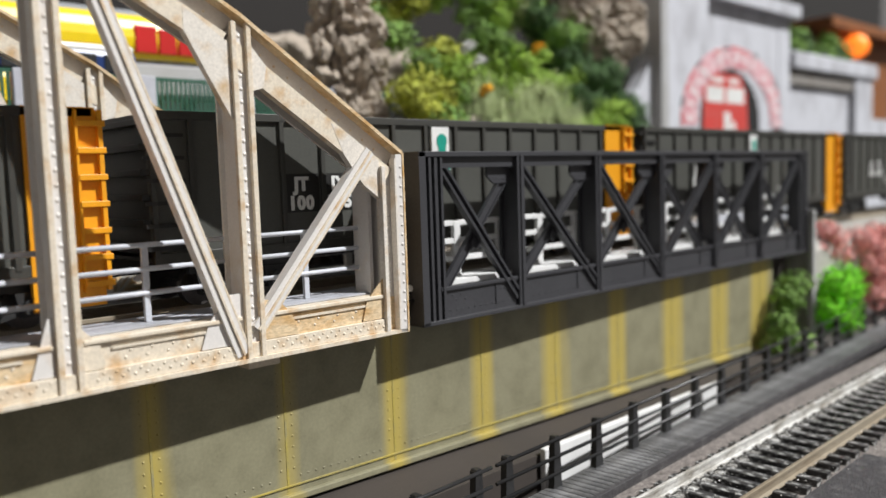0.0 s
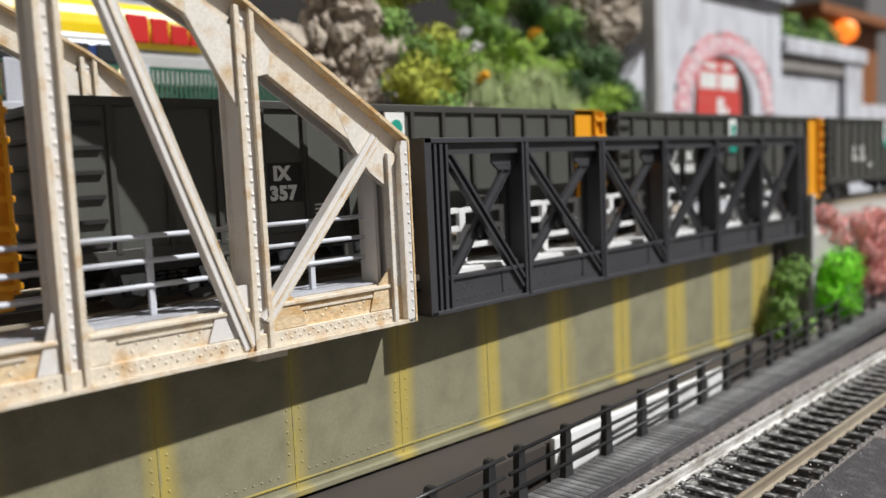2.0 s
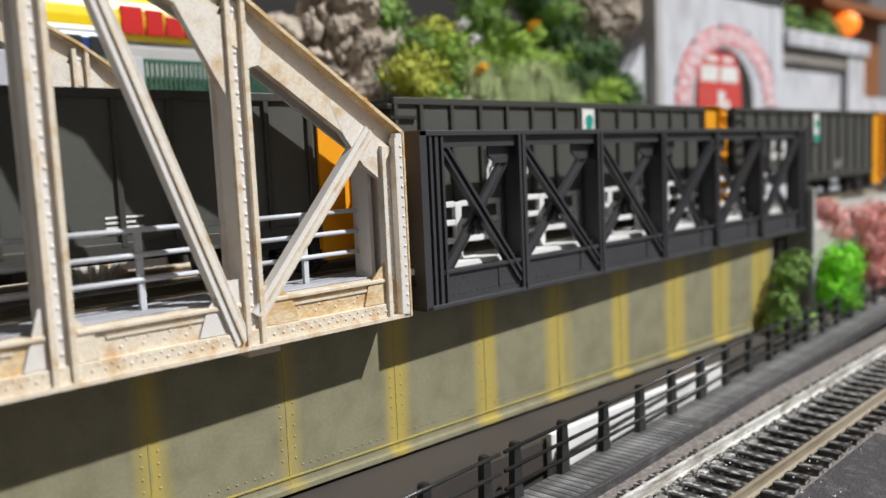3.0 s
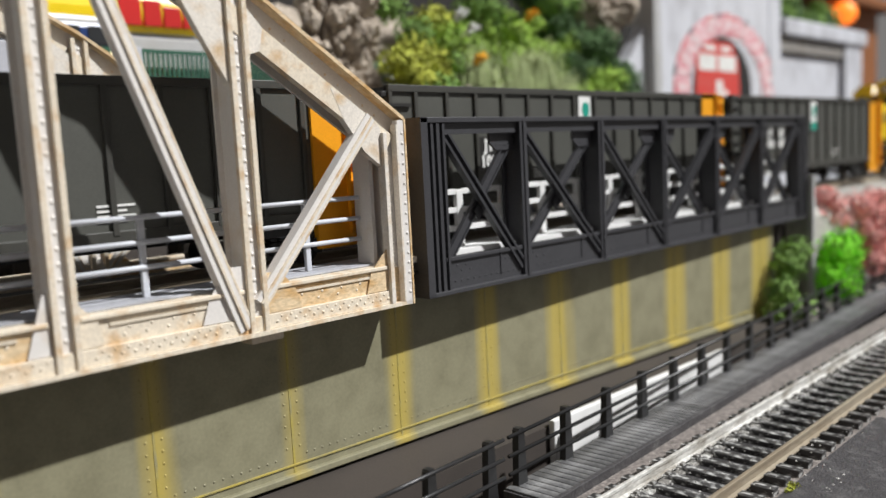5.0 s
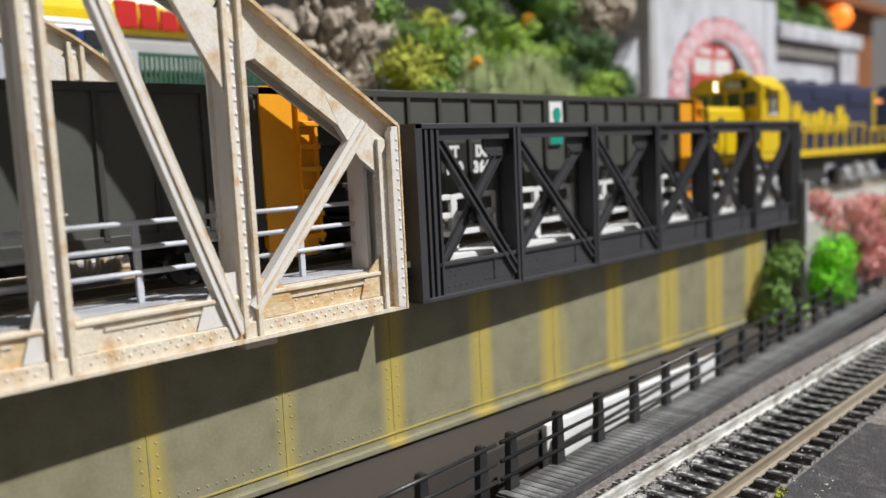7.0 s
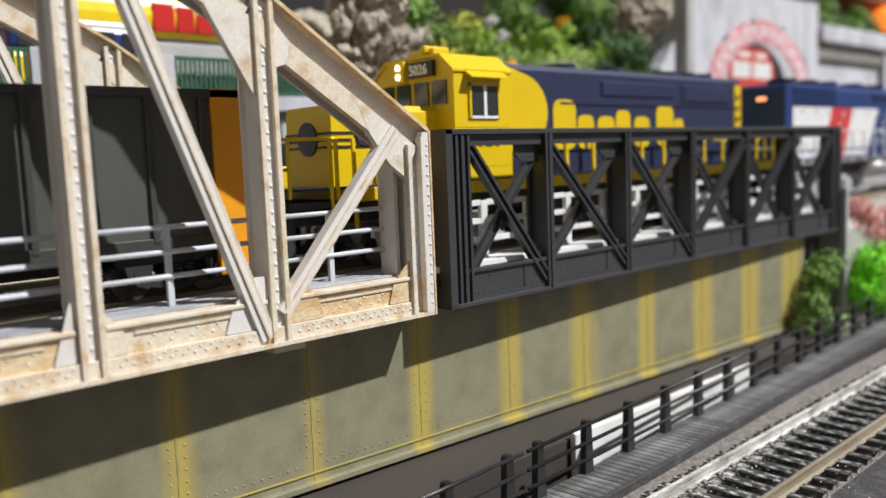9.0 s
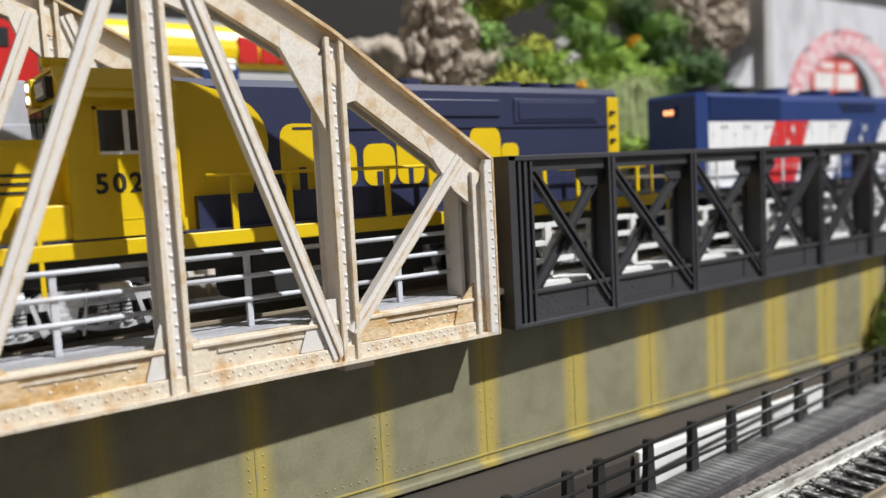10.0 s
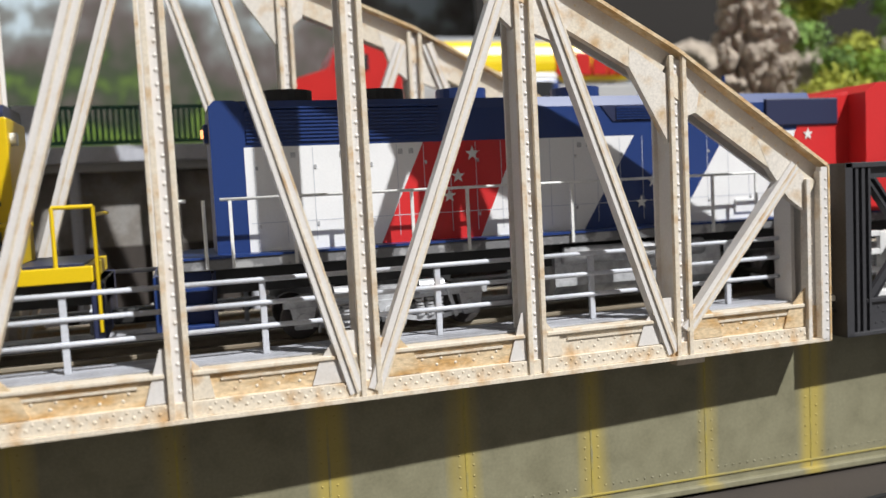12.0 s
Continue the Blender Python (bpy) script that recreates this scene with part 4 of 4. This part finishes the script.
RUN = [(0.0, -2), (0.5, -64), (1.0, -124), (1.5, -182), (2.0, -239), (2.5, -297), (3.0, -356), (5.0, -575), (5.5, -634), (6.0, -690), (6.5, -748.5), (8.5, -980), (9.0, -1045), (9.5, -1113), (10.0, -1181), (10.5, -1251), (11.0, -1323), (11.5, -1402), (12.0, -1479)]


def motions():
    for ob, x in VEHICLES:
        walk(ob, [(t, pose(S * (x + d), S * TRACK, S * RAIL)) for t, d in RUN])


# ---- background ----
def leaf_ball(name, label, cat, blobs, material, leaf=2.2, count=260, seed=1, group=""):
    """A bush: clumps of small folded leaves round several centres (x, y, z, radius)."""
    rng = random.Random(seed)
    top = thing(name, label, cat, group=group)
    for x, y, z, r in blobs:
        f = Form()
        squash = rng.uniform(0.75, 1.1)
        for _ in range(int(count * (r / 12) ** 2)):
            d = Vector((rng.gauss(0, 1), rng.gauss(0, 1), rng.gauss(0, 1))).normalized()
            c = Vector((x, y, z)) + Vector((d.x, d.y, d.z * squash)) * r * rng.uniform(0.5, 1.12)
            u = Vector((rng.gauss(0, 1), rng.gauss(0, 1), rng.gauss(0, 1))).normalized()
            v = d.cross(u).normalized()
            w = v.cross(d).normalized()
            a = leaf * rng.uniform(0.6, 1.4)
            pts = [c - v * a, c + w * a * 0.7 + d * a * 0.4, c + v * a, c - w * a * 0.7 + d * a * 0.3]
            q = [f.bm.verts.new(p) for p in pts]
            f.bm.faces.new((q[0], q[1], q[2]))
            f.bm.faces.new((q[0], q[2], q[3]))
        part("clump", f, material, top)
    return top


def rock(name, label, x, y, z, rx, ry, rz, seed):
    """A craggy boulder: an ellipsoid broken into blocks, ledges and fine chips."""
    f = Form()
    bmesh.ops.create_icosphere(f.bm, subdivisions=6, radius=1)
    off = Vector((seed * 7.3, seed * 3.1, seed * 5.7))
    for v in f.bm.verts:
        p = v.co.copy()
        c = Vector((p.x * rx, p.y * ry, p.z * rz))
        out = Vector((p.x / rx, p.y / ry, p.z / rz)).normalized()
        tilt = Vector((c.x + 0.4 * c.z, c.y, c.z - 0.3 * c.x))
        warp = tilt / 13 + off + noise.noise_vector(tilt / 9 + off) * 0.35
        near, cells = noise.voronoi(warp)
        block = noise.noise(cells[0] * 5.3) * 5.0
        crack = -4.5 * max(0.0, 1 - (near[1] - near[0]) / 0.22)
        near2, cells2 = noise.voronoi(tilt / 4.6 + off)
        chip = noise.noise(cells2[0] * 3.7) * 1.7 - 1.3 * max(0.0, 1 - (near2[1] - near2[0]) / 0.25)
        v.co = Vector((x, y, z)) + c + out * (block + crack + chip + 0.7 * noise.noise(tilt / 1.6 + off) + 4 * noise.noise(tilt / 26 + off))
    return tagged(part(name, f, "rock"), label, "rock", "rocks on the hillside")


def backdrop():
    m = bpy.data.materials.new("painted_landscape_backdrop")
    m.use_nodes = True
    n, l = m.node_tree.nodes, m.node_tree.links
    tc = n.new("ShaderNodeTexCoord")
    sep = n.new("ShaderNodeSeparateXYZ")
    l.new(tc.outputs["Object"], sep.inputs[0])
    nz = n.new("ShaderNodeTexNoise")
    nz.inputs["Scale"].default_value, nz.inputs["Detail"].default_value = 34.0, 8
    l.new(tc.outputs["Object"], nz.inputs["Vector"])
    add = n.new("ShaderNodeMath")
    add.operation = "MULTIPLY_ADD"
    add.inputs[1].default_value = 0.16
    l.new(nz.outputs["Fac"], add.inputs[0])
    l.new(sep.outputs["Z"], add.inputs[2])
    ramp = n.new("ShaderNodeValToRGB")
    mr = n.new("ShaderNodeMapRange")
    mr.inputs["From Min"].default_value, mr.inputs["From Max"].default_value = 0.185, 0.362
    l.new(add.outputs[0], mr.inputs["Value"])
    l.new(mr.outputs[0], ramp.inputs["Fac"])
    el = ramp.color_ramp.elements
    el[0].position, el[0].color = 0.0, (0.10, 0.18, 0.03, 1)
    el[1].position, el[1].color = 0.62, (0.52, 0.62, 0.68, 1)
    for p, c in ((0.12, (0.16, 0.26, 0.04, 1)), (0.25, (0.05, 0.07, 0.035, 1)), (0.42, (0.13, 0.105, 0.10, 1)), (0.55, (0.22, 0.23, 0.22, 1))):
        e = el.new(p)
        e.color = c
    l.new(ramp.outputs[0], n["Principled BSDF"].inputs["Base Color"])
    n["Principled BSDF"].inputs["Roughness"].default_value = 0.9
    tagged(part("backdrop", Form().box(-900, 160, 420, 424, -60, 700), m), "blurred landscape backdrop of hills and sky", "backdrop", kind="structure")
    tagged(part("backdrop", Form().box(20, 420, 330, 334, -60, 700), "dark"), "black curtain behind the hillside", "backdrop", kind="structure")
    tagged(part("backdrop", Form().box(160, 1600, 420, 424, -60, 700), "dark"), "dark backdrop board behind the hillside", "backdrop", kind="structure")


def overpass():
    o = thing("road_overpass", "grey concrete road overpass with a green fence", "overpass", kind="structure")
    part("road_deck", Form().box(-700, 120, 132, 260, 112, 119), "concrete", o)
    part("deck_edge", Form().box(-700, 120, 128.5, 132, 115, 121, 0.4), "concrete_pale", o)
    # the shade below the road deck is put into this wall's dark colour
    part("back_wall", Form().box(-700, 120, 140, 146, 84, 112), "shaded_concrete", o, "concrete wall with the shade below the road deck in its colour")
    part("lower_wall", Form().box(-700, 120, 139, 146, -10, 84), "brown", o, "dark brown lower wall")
    for k in range(-9, 2):
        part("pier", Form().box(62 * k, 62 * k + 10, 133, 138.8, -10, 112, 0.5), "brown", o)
        part("column", Form().rod((62 * k + 36, 134, -10), (62 * k + 36, 134, 112), 2.0), "concrete_pale", o)
    x = -691.9
    while x < 110:
        part("fence_pier", Form().box(x, x + 8.4, 129, 133, 120, 135.6, 0.4), "concrete_pale", o)
        b = part("fence_panel", Form().box(x + 8.4, x + 42, 130.5, 131.5, 134, 135.4).box(x + 8.4, x + 42, 130.5, 131.5, 121.5, 123), "green_fence", o, "green metal fence panel")
        for k in range(17):
            part("baluster", Form().box(x + 9 + 1.96 * k, x + 10.0 + 1.96 * k, 130.6, 131.4, 123, 134), "green_fence", b)
        x += 42
    # tanker lorry
    t = thing("tanker_lorry", "silver tanker lorry with a yellow band and red tractor", "lorry", at=(0, 165, 119))
    part("tank", Form().run([(15 + 15 * math.cos(a), 37 + 14 * math.sin(a)) for a in [k * math.tau / 28 for k in range(28)]], -72, 42), "silver", t, smooth=False)
    part("tank_skirt", Form().box(-72, 42, 1.5, 28, 14, 27, 1.0), "concrete", t, "dull grey tank skirt")
    band = [(15 + 15.4 * math.cos(a), 37 + 14.4 * math.sin(a)) for a in [math.pi + math.radians(d) for d in (-44, -30, -15, 0, 15, 28, 36)]]
    band += [(y + 1, z) for y, z in reversed(band)]
    part("yellow_band", Form().run(band, -68, 36), "shell_yellow", t, "yellow band")
    for x, w, h in ((-3.2, 9.2, 11.4), (7.2, 7.6, 10.6), (15.8, 7.8, 8.4), (24.6, 3.0, 10.8), (29.0, 3.0, 10.8)):
        part("red_block", Form().box(x, x + w, -0.9, 2.8, 31.0, 31.0 + h, 0.3), "shell_red", t, "red block shape on the band")
    part("red_stripe", Form().strip((-40, 29.5), (-14, 31), 3.0, 0.0, 1.2), "shell_red", t)
    part("chassis", Form().box(-120, 38, 8, 22, 8, 12), "under", t)
    for x in (-124, -98, -4, 12, 28):
        part("wheel", Form().rod((x, 2, 6), (x, 8, 6), 6, 20).rod((x, 22, 6), (x, 28, 6), 6, 20), "under", t)
    c = part("tractor_cab", Form().prism([(-132, 6), (-77, 6), (-77, 48), (-80, 51), (-98, 51), (-104, 48), (-108, 42), (-111, 35), (-124, 31), (-130, 27), (-132, 21)], 2, 28), "shell_red", t, "red tractor cab")
    part("cab_window", Form().prism([(-108, 34), (-103, 34), (-103, 43), (-105.5, 41)], 1.6, 2.4).box(-99, -93, 1.6, 2.4, 34, 41), "glass", c)
    # van
    v = thing("camper_van", "blue and white camper van with yellow sides", "van", at=(-36, 140, 119))
    part("body", Form().box(-30, 24, 0, 20, 4, 17, 2.5), "shell_yellow", v)
    part("upper_body", Form().box(-29, 23, 0.5, 19.5, 16.5, 27, 2.5), "royal", v)
    part("roof", Form().box(-28, 22, 1, 19, 25.5, 29, 1.5), "letter_white", v)
    for k in range(4):
        part("window", Form().box(-26 + 12 * k, -17 + 12 * k, 0.1, 0.8, 18.5, 25), "glass", v)
    for x in (-18, 14):
        part("wheel", Form().rod((x, -0.4, 4), (x, 3, 4), 4, 16), "under", v)


def hillside():
    f = Form()
    nx, ny = 60, 30
    grid = []
    for i in range(nx + 1):
        row = []
        for j in range(ny + 1):
            x, y = 60 + 300 * i / nx, 95 + 200 * j / ny
            z = 60 + 110 * min(1, max(0, (y - 100) / 110)) + 14 * noise.noise(Vector((x * 0.03, y * 0.03, 1))) + 5 * noise.noise(Vector((x * 0.1, y * 0.1, 2)))
            row.append(f.bm.verts.new((x, y, z)))
        grid.append(row)
    for i in range(nx):
        for j in range(ny):
            f.bm.faces.new((grid[i][j], grid[i + 1][j], grid[i + 1][j + 1], grid[i][j + 1]))
    tagged(part("hillside", f, "rock"), "steep rocky hillside behind the railway", "hillside", kind="structure")
    rock("rock", "tall grey-brown rock face beside the hillside bushes", 84, 138, 150, 20, 15, 62, 1)
    rock("rock", "jagged grey rock above the hillside bushes", 288, 142, 192, 50, 20, 34, 2)
    rock("rock", "small grey rock at the foot of the bushes", 84, 124, 118, 13, 9, 14, 3)
    rng = random.Random(11)
    names = {"leaf": "mid-green model bush on the hillside", "leaf_dark": "dark green model bush on the hillside", "leaf_yellow": "yellow-green model bush on the hillside", "leaf_lime": "lime-green model bush on the hillside", "leaf_grass": "pale green grassy tuft on the hillside"}
    for k in range(60):
        u = rng.random()
        x = 104 + 196 * u
        z = 106 + 104 * rng.random()
        y = 112 + (z - 108) * 0.45 + rng.uniform(-8, 8)
        if u < 0.25:
            m = rng.choice(("leaf_yellow", "leaf_yellow", "leaf_lime", "leaf"))
        elif u < 0.6:
            m = rng.choice(("leaf", "leaf_grass", "leaf_lime", "leaf", "leaf_dark"))
        else:
            m = rng.choice(("leaf_dark", "leaf", "leaf_dark", "leaf_lime"))
        blobs = [(x + rng.uniform(-11, 11), y + rng.uniform(-6, 6), z + rng.uniform(-9, 9), rng.uniform(4.5, 11)) for _ in range(7)]
        leaf_ball("bush", names[m], "bush", blobs, m, seed=k, group="hillside bushes", count=520, leaf=1.25)
    # fine upright grass stems among the bushes
    for k in range(9):
        x, z = 146 + 9 * k + rng.uniform(-4, 4), 112 + rng.uniform(0, 24)
        y = 104 + (z - 108) * 0.3
        f = Form()
        for _ in range(130):
            p = Vector((x + rng.gauss(0, 5), y + rng.gauss(0, 3), z - 8))
            q = p + Vector((rng.gauss(0, 3.5), rng.gauss(0, 2), rng.uniform(12, 26)))
            w = Vector((0.35, 0.1, 0))
            f.bm.faces.new([f.bm.verts.new(v) for v in (p - w, p + w, q)])
        tagged(part("grass_tuft", f, "leaf_grass"), "pale green grass tuft among the hillside bushes", "grass", "grass tufts")
    for x, y, z, m, lab in ((186, 106, 160, "flower", "cluster of orange blossom"), (146, 106, 136, "flower", "cluster of orange blossom"), (118, 112, 118, "flower", "cluster of orange blossom"), (134, 106, 156, "blossom_white", "cluster of white blossom"), (142, 106, 150, "blossom_white", "cluster of white blossom")):
        leaf_ball("blossom", lab, "flowers", [(x, y, z, 2.6), (x + 3, y, z + 1, 2.2), (x - 2, y, z - 2.5, 1.6)], m, seed=int(x), leaf=1.0, count=900, group="blossoms")


def mural_wall():
    w = thing("mural_wall", "pale concrete retaining wall with a painted mural", "wall", kind="structure")
    Y = 140
    part("wall_panel", Form().box(360, 540, Y, Y + 12, 40, 222), "mural_wall", w)
    part("buttress", Form().box(352, 361, Y - 5, Y + 12, 40, 270, 0.5), "concrete", w)
    part("buttress", Form().box(540, 562, Y - 0.6, Y + 12, 40, 219, 0.5), "mural_wall", w)
    part("capping", Form().box(430, 568, Y - 8, Y + 14, 219, 230, 0.8), "mural_wall", w)
    part("wall_panel", Form().prism([(290, 40), (352, 40), (352, 172), (334, 150), (310, 130), (290, 122)], Y + 2, Y + 12), "mural_wall", w)
    part("wall_panel", Form().box(562, 705, Y + 4, Y + 16, 40, 165), "mural_wall", w)
    part("buttress", Form().box(705, 750, Y - 2, Y + 16, 40, 178, 0.5), "mural_wall", w)
    part("capping", Form().box(562, 757, Y - 5, Y + 18, 178, 193, 2.0), "mural_wall", w)
    # dark band painted in for the shade under the capping
    part("under_capping", Form().box(562, 705, Y, Y + 6, 165, 178, 0.5), "shaded_concrete", w)
    part("wall_panel", Form().box(750, 1000, Y + 4, Y + 16, 40, 140), "mural_wall", w)
    cx, cz = 466.0, 131.0
    ring = [math.radians(-6 + 192 * i / 40) for i in range(41)]
    outer = [(cx + 82 * math.cos(a), cz + 57 * math.sin(a)) for a in ring]
    inner = [(cx + 59 * math.cos(a), cz + 40 * math.sin(a)) for a in ring]
    part("mural_arch", Form().prism(outer + inner[::-1], Y - 0.4, Y + 0.2), "pink_paint", w, "pink and white painted arch")
    rng = random.Random(21)
    for k in range(17):
        if k in (5, 11):
            continue
        a0 = math.radians(-4 + k * 11.2)
        a1 = a0 + math.radians(rng.uniform(7.0, 9.4))
        lo, hi = 60.5 + rng.uniform(0, 2), 80.5 - rng.uniform(0, 2)
        for r0, r1, mat, lab, dep in ((lo - 1.5, hi + 2.5, "letter_black" if k % 3 == 0 else "mural_red", "", 0.5), (lo, hi, "pink_paint", "pink painted bar", 0.7)):
            q = 0.695
            pts = [(cx + r0 * math.cos(a0), cz + r0 * q * math.sin(a0)), (cx + r1 * math.cos(a0), cz + r1 * q * math.sin(a0)), (cx + r1 * math.cos(a1), cz + r1 * q * math.sin(a1)), (cx + r0 * math.cos(a1), cz + r0 * q * math.sin(a1))]
            part("mural_bar", Form().prism(pts, Y - dep, Y + 0.1), mat, w, lab)
        am = (a0 + a1) / 2
        part("mural_slot", Form().strip((cx + 66 * math.cos(am), cz + 46 * math.sin(am)), (cx + 75 * math.cos(am), cz + 52 * math.sin(am)), 2.4, Y - 0.85, Y), "letter_white", w)
    disc = [(cx - 8 + 47 * math.cos(k * math.pi / 16), cz + 39 * math.sin(k * math.pi / 16)) for k in range(17)]
    part("mural_ground", Form().prism([*disc, (cx - 55, 112), (cx + 39, 112)], Y - 0.35, Y + 0.1), "letter_black", w)
    part("mural_block", Form().prism([(cx - 52, 110), (cx + 20, 110), (cx + 17, 152), (cx + 6, 166), (cx - 34, 166), (cx - 50, 152)], Y - 0.7, Y + 0.1), "mural_red", w, "red painted box shape")
    for a, b, c, d in ((-46, -20, 144, 156), (-16, 12, 144, 156), (-38, -20, 159, 163), (-12, 4, 159, 163), (-20, -10, 122, 137), (-8, -2, 122, 130)):
        part("mural_panel", Form().box(cx + a, cx + b, Y - 0.9, Y, c, d), "letter_white", w, "white painted panel")
    for a, b, c, mat in ((-68, -52, 122, "teal"), (42, 66, 122, "royal"), (64, 84, 126, "letter_black")):
        part("mural_patch", Form().box(cx + a, cx + b, Y - 0.75, Y, 112, c, 0.2), mat, w)
    for k in range(14):
        rng = random.Random(k)
        x = 555 + 13 * k
        leaf_ball("wall_plant", "green plants growing over the wall top", "plant", [(x, Y + 22, 186 + rng.uniform(0, 26), rng.uniform(9, 14)), (x + 7, Y + 24, 180 + rng.uniform(0, 40), rng.uniform(8, 13))], "leaf" if k % 3 else "leaf_dark", seed=50 + k, group="wall plants")
    h = thing("wooden_house", "orange-brown wooden building lit by an orange lamp", "building", at=(900, 225, 190))
    part("wall", Form().box(-60, 160, 0, 80, -205, 60), "wood", h)
    part("roof", Form().box(-80, 180, -20, 90, 60, 72, 1), "wood", h)
    lampm = bpy.data.materials.new("lit_orange_lamp")
    lampm.use_nodes = True
    pb = lampm.node_tree.nodes["Principled BSDF"]
    pb.inputs["Base Color"].default_value = (0.8, 0.25, 0.03, 1)
    pb.inputs["Emission Color"].default_value, pb.inputs["Emission Strength"].default_value = (1, 0.2, 0.02, 1), 1.5
    f = Form()
    bmesh.ops.create_uvsphere(f.bm, u_segments=16, v_segments=10, radius=14, matrix=pose(0, -16, 45))
    part("lamp", f, lampm, h, "glowing orange lamp", smooth=True)


def right_bank():
    tagged(part("roadbed", Form().run([(3, 57.5), (75, 57.5), (75, -10), (-2, -10), (-2, 50)], 272, 1700), "light_ballast"), "pale gravel roadbed under the main track", "roadbed", kind="structure")
    tagged(part("abutment", Form().box(239, 271, 12, 92, -10, 51.5), "brown"), "dark brown bridge abutment", "abutment", kind="structure")
    tagged(part("bank", Form().run([(-9, -10), (-9, 3), (3, 10), (3, -10)], 241, 700), "ballast"), "dark gravel bank below the roadbed", "bank", kind="structure")
    pole = tagged(part("pole", Form().box(268, 271, -3, 0, -10, 71, 0.4), "concrete"), "grey metal pole beside the bridge end", "pole")
    bushes = (
        ((238, -3, 30, 9), (228, -4, 18, 8), (246, -3, 36, 8), (224, -4, 8, 8), (240, -6, 8, 9), "leaf", "dark olive-green bush"),
        ((284, -6, 30, 11), (294, -5, 26, 13), (278, -6, 18, 10), (304, -6, 31, 10), (296, -6, 12, 11), "leaf_bright", "vivid green bush"),
        ((292, 2, 58, 8), (304, 2, 52, 9), (298, 2, 46, 7), (312, 2, 44, 8), (286, 2, 50, 5), "leaf_pink", "pink blossoming bush"),
        ((330, -2, 50, 10), (345, -4, 42, 12), (356, -4, 52, 10), (338, -4, 34, 10), (360, -6, 34, 10), "leaf_pink", "pink blossoming bush"),
        ((352, -8, 24, 10), (372, -8, 18, 11), (336, -8, 20, 8), (392, -8, 22, 11), (410, -8, 18, 12), "leaf_pink", "pink blossoming bush"),
        ((380, -2, 44, 12), (400, -2, 48, 12), (420, -2, 40, 12), (440, -2, 46, 12), (460, -2, 40, 12), "leaf_yellow", "yellow-green bush"),
    )
    for k, (*blobs, m, lab) in enumerate(bushes):
        leaf_ball("bush", lab + " beside the bridge end", "bush", blobs, m, seed=80 + k, leaf=1.3, count=620, group="bank bushes")


def ground():
    tagged(part("ground", Form().box(-900, 1900, -600, 430, -14, -10), "brown"), "dark brown layout base board", "ground", kind="structure")
    tagged(part("ledge", Form().box(-480, 240, -12, 60, -10, 5.6), "brown"), "dark brown ledge under the girder", "ledge", kind="structure")
    tagged(part("foam_block", Form().box(42, 152, -14.4, -12.2, -10, 7.8, 0.4), "white"), "white foam block behind the walkway railing", "block")


ground()
girder()
bridge_deck()
DECK = thing("main_track", "twin steel rails of the main track", "railway track", kind="structure")
for RY in (TRACK - 9.6, TRACK + 9.6):
    rail_track(DECK, RY, -480, 1700, RAIL)
cream_truss("cream_truss", 0, "weathered cream bridge truss with rust stains and rivets")
cream_truss("cream_truss", 92, "weathered cream bridge truss on the far side", -48.5, 45.0)
black_truss("black_truss", 0.4, "satin black riveted bridge truss with crossed braces")
black_truss("black_truss", 92, "satin black bridge truss on the far side")
handrails()
front_track()
walkway()
right_bank()
backdrop()
overpass()
hillside()
mural_wall()
VEHICLES = train()
motions()
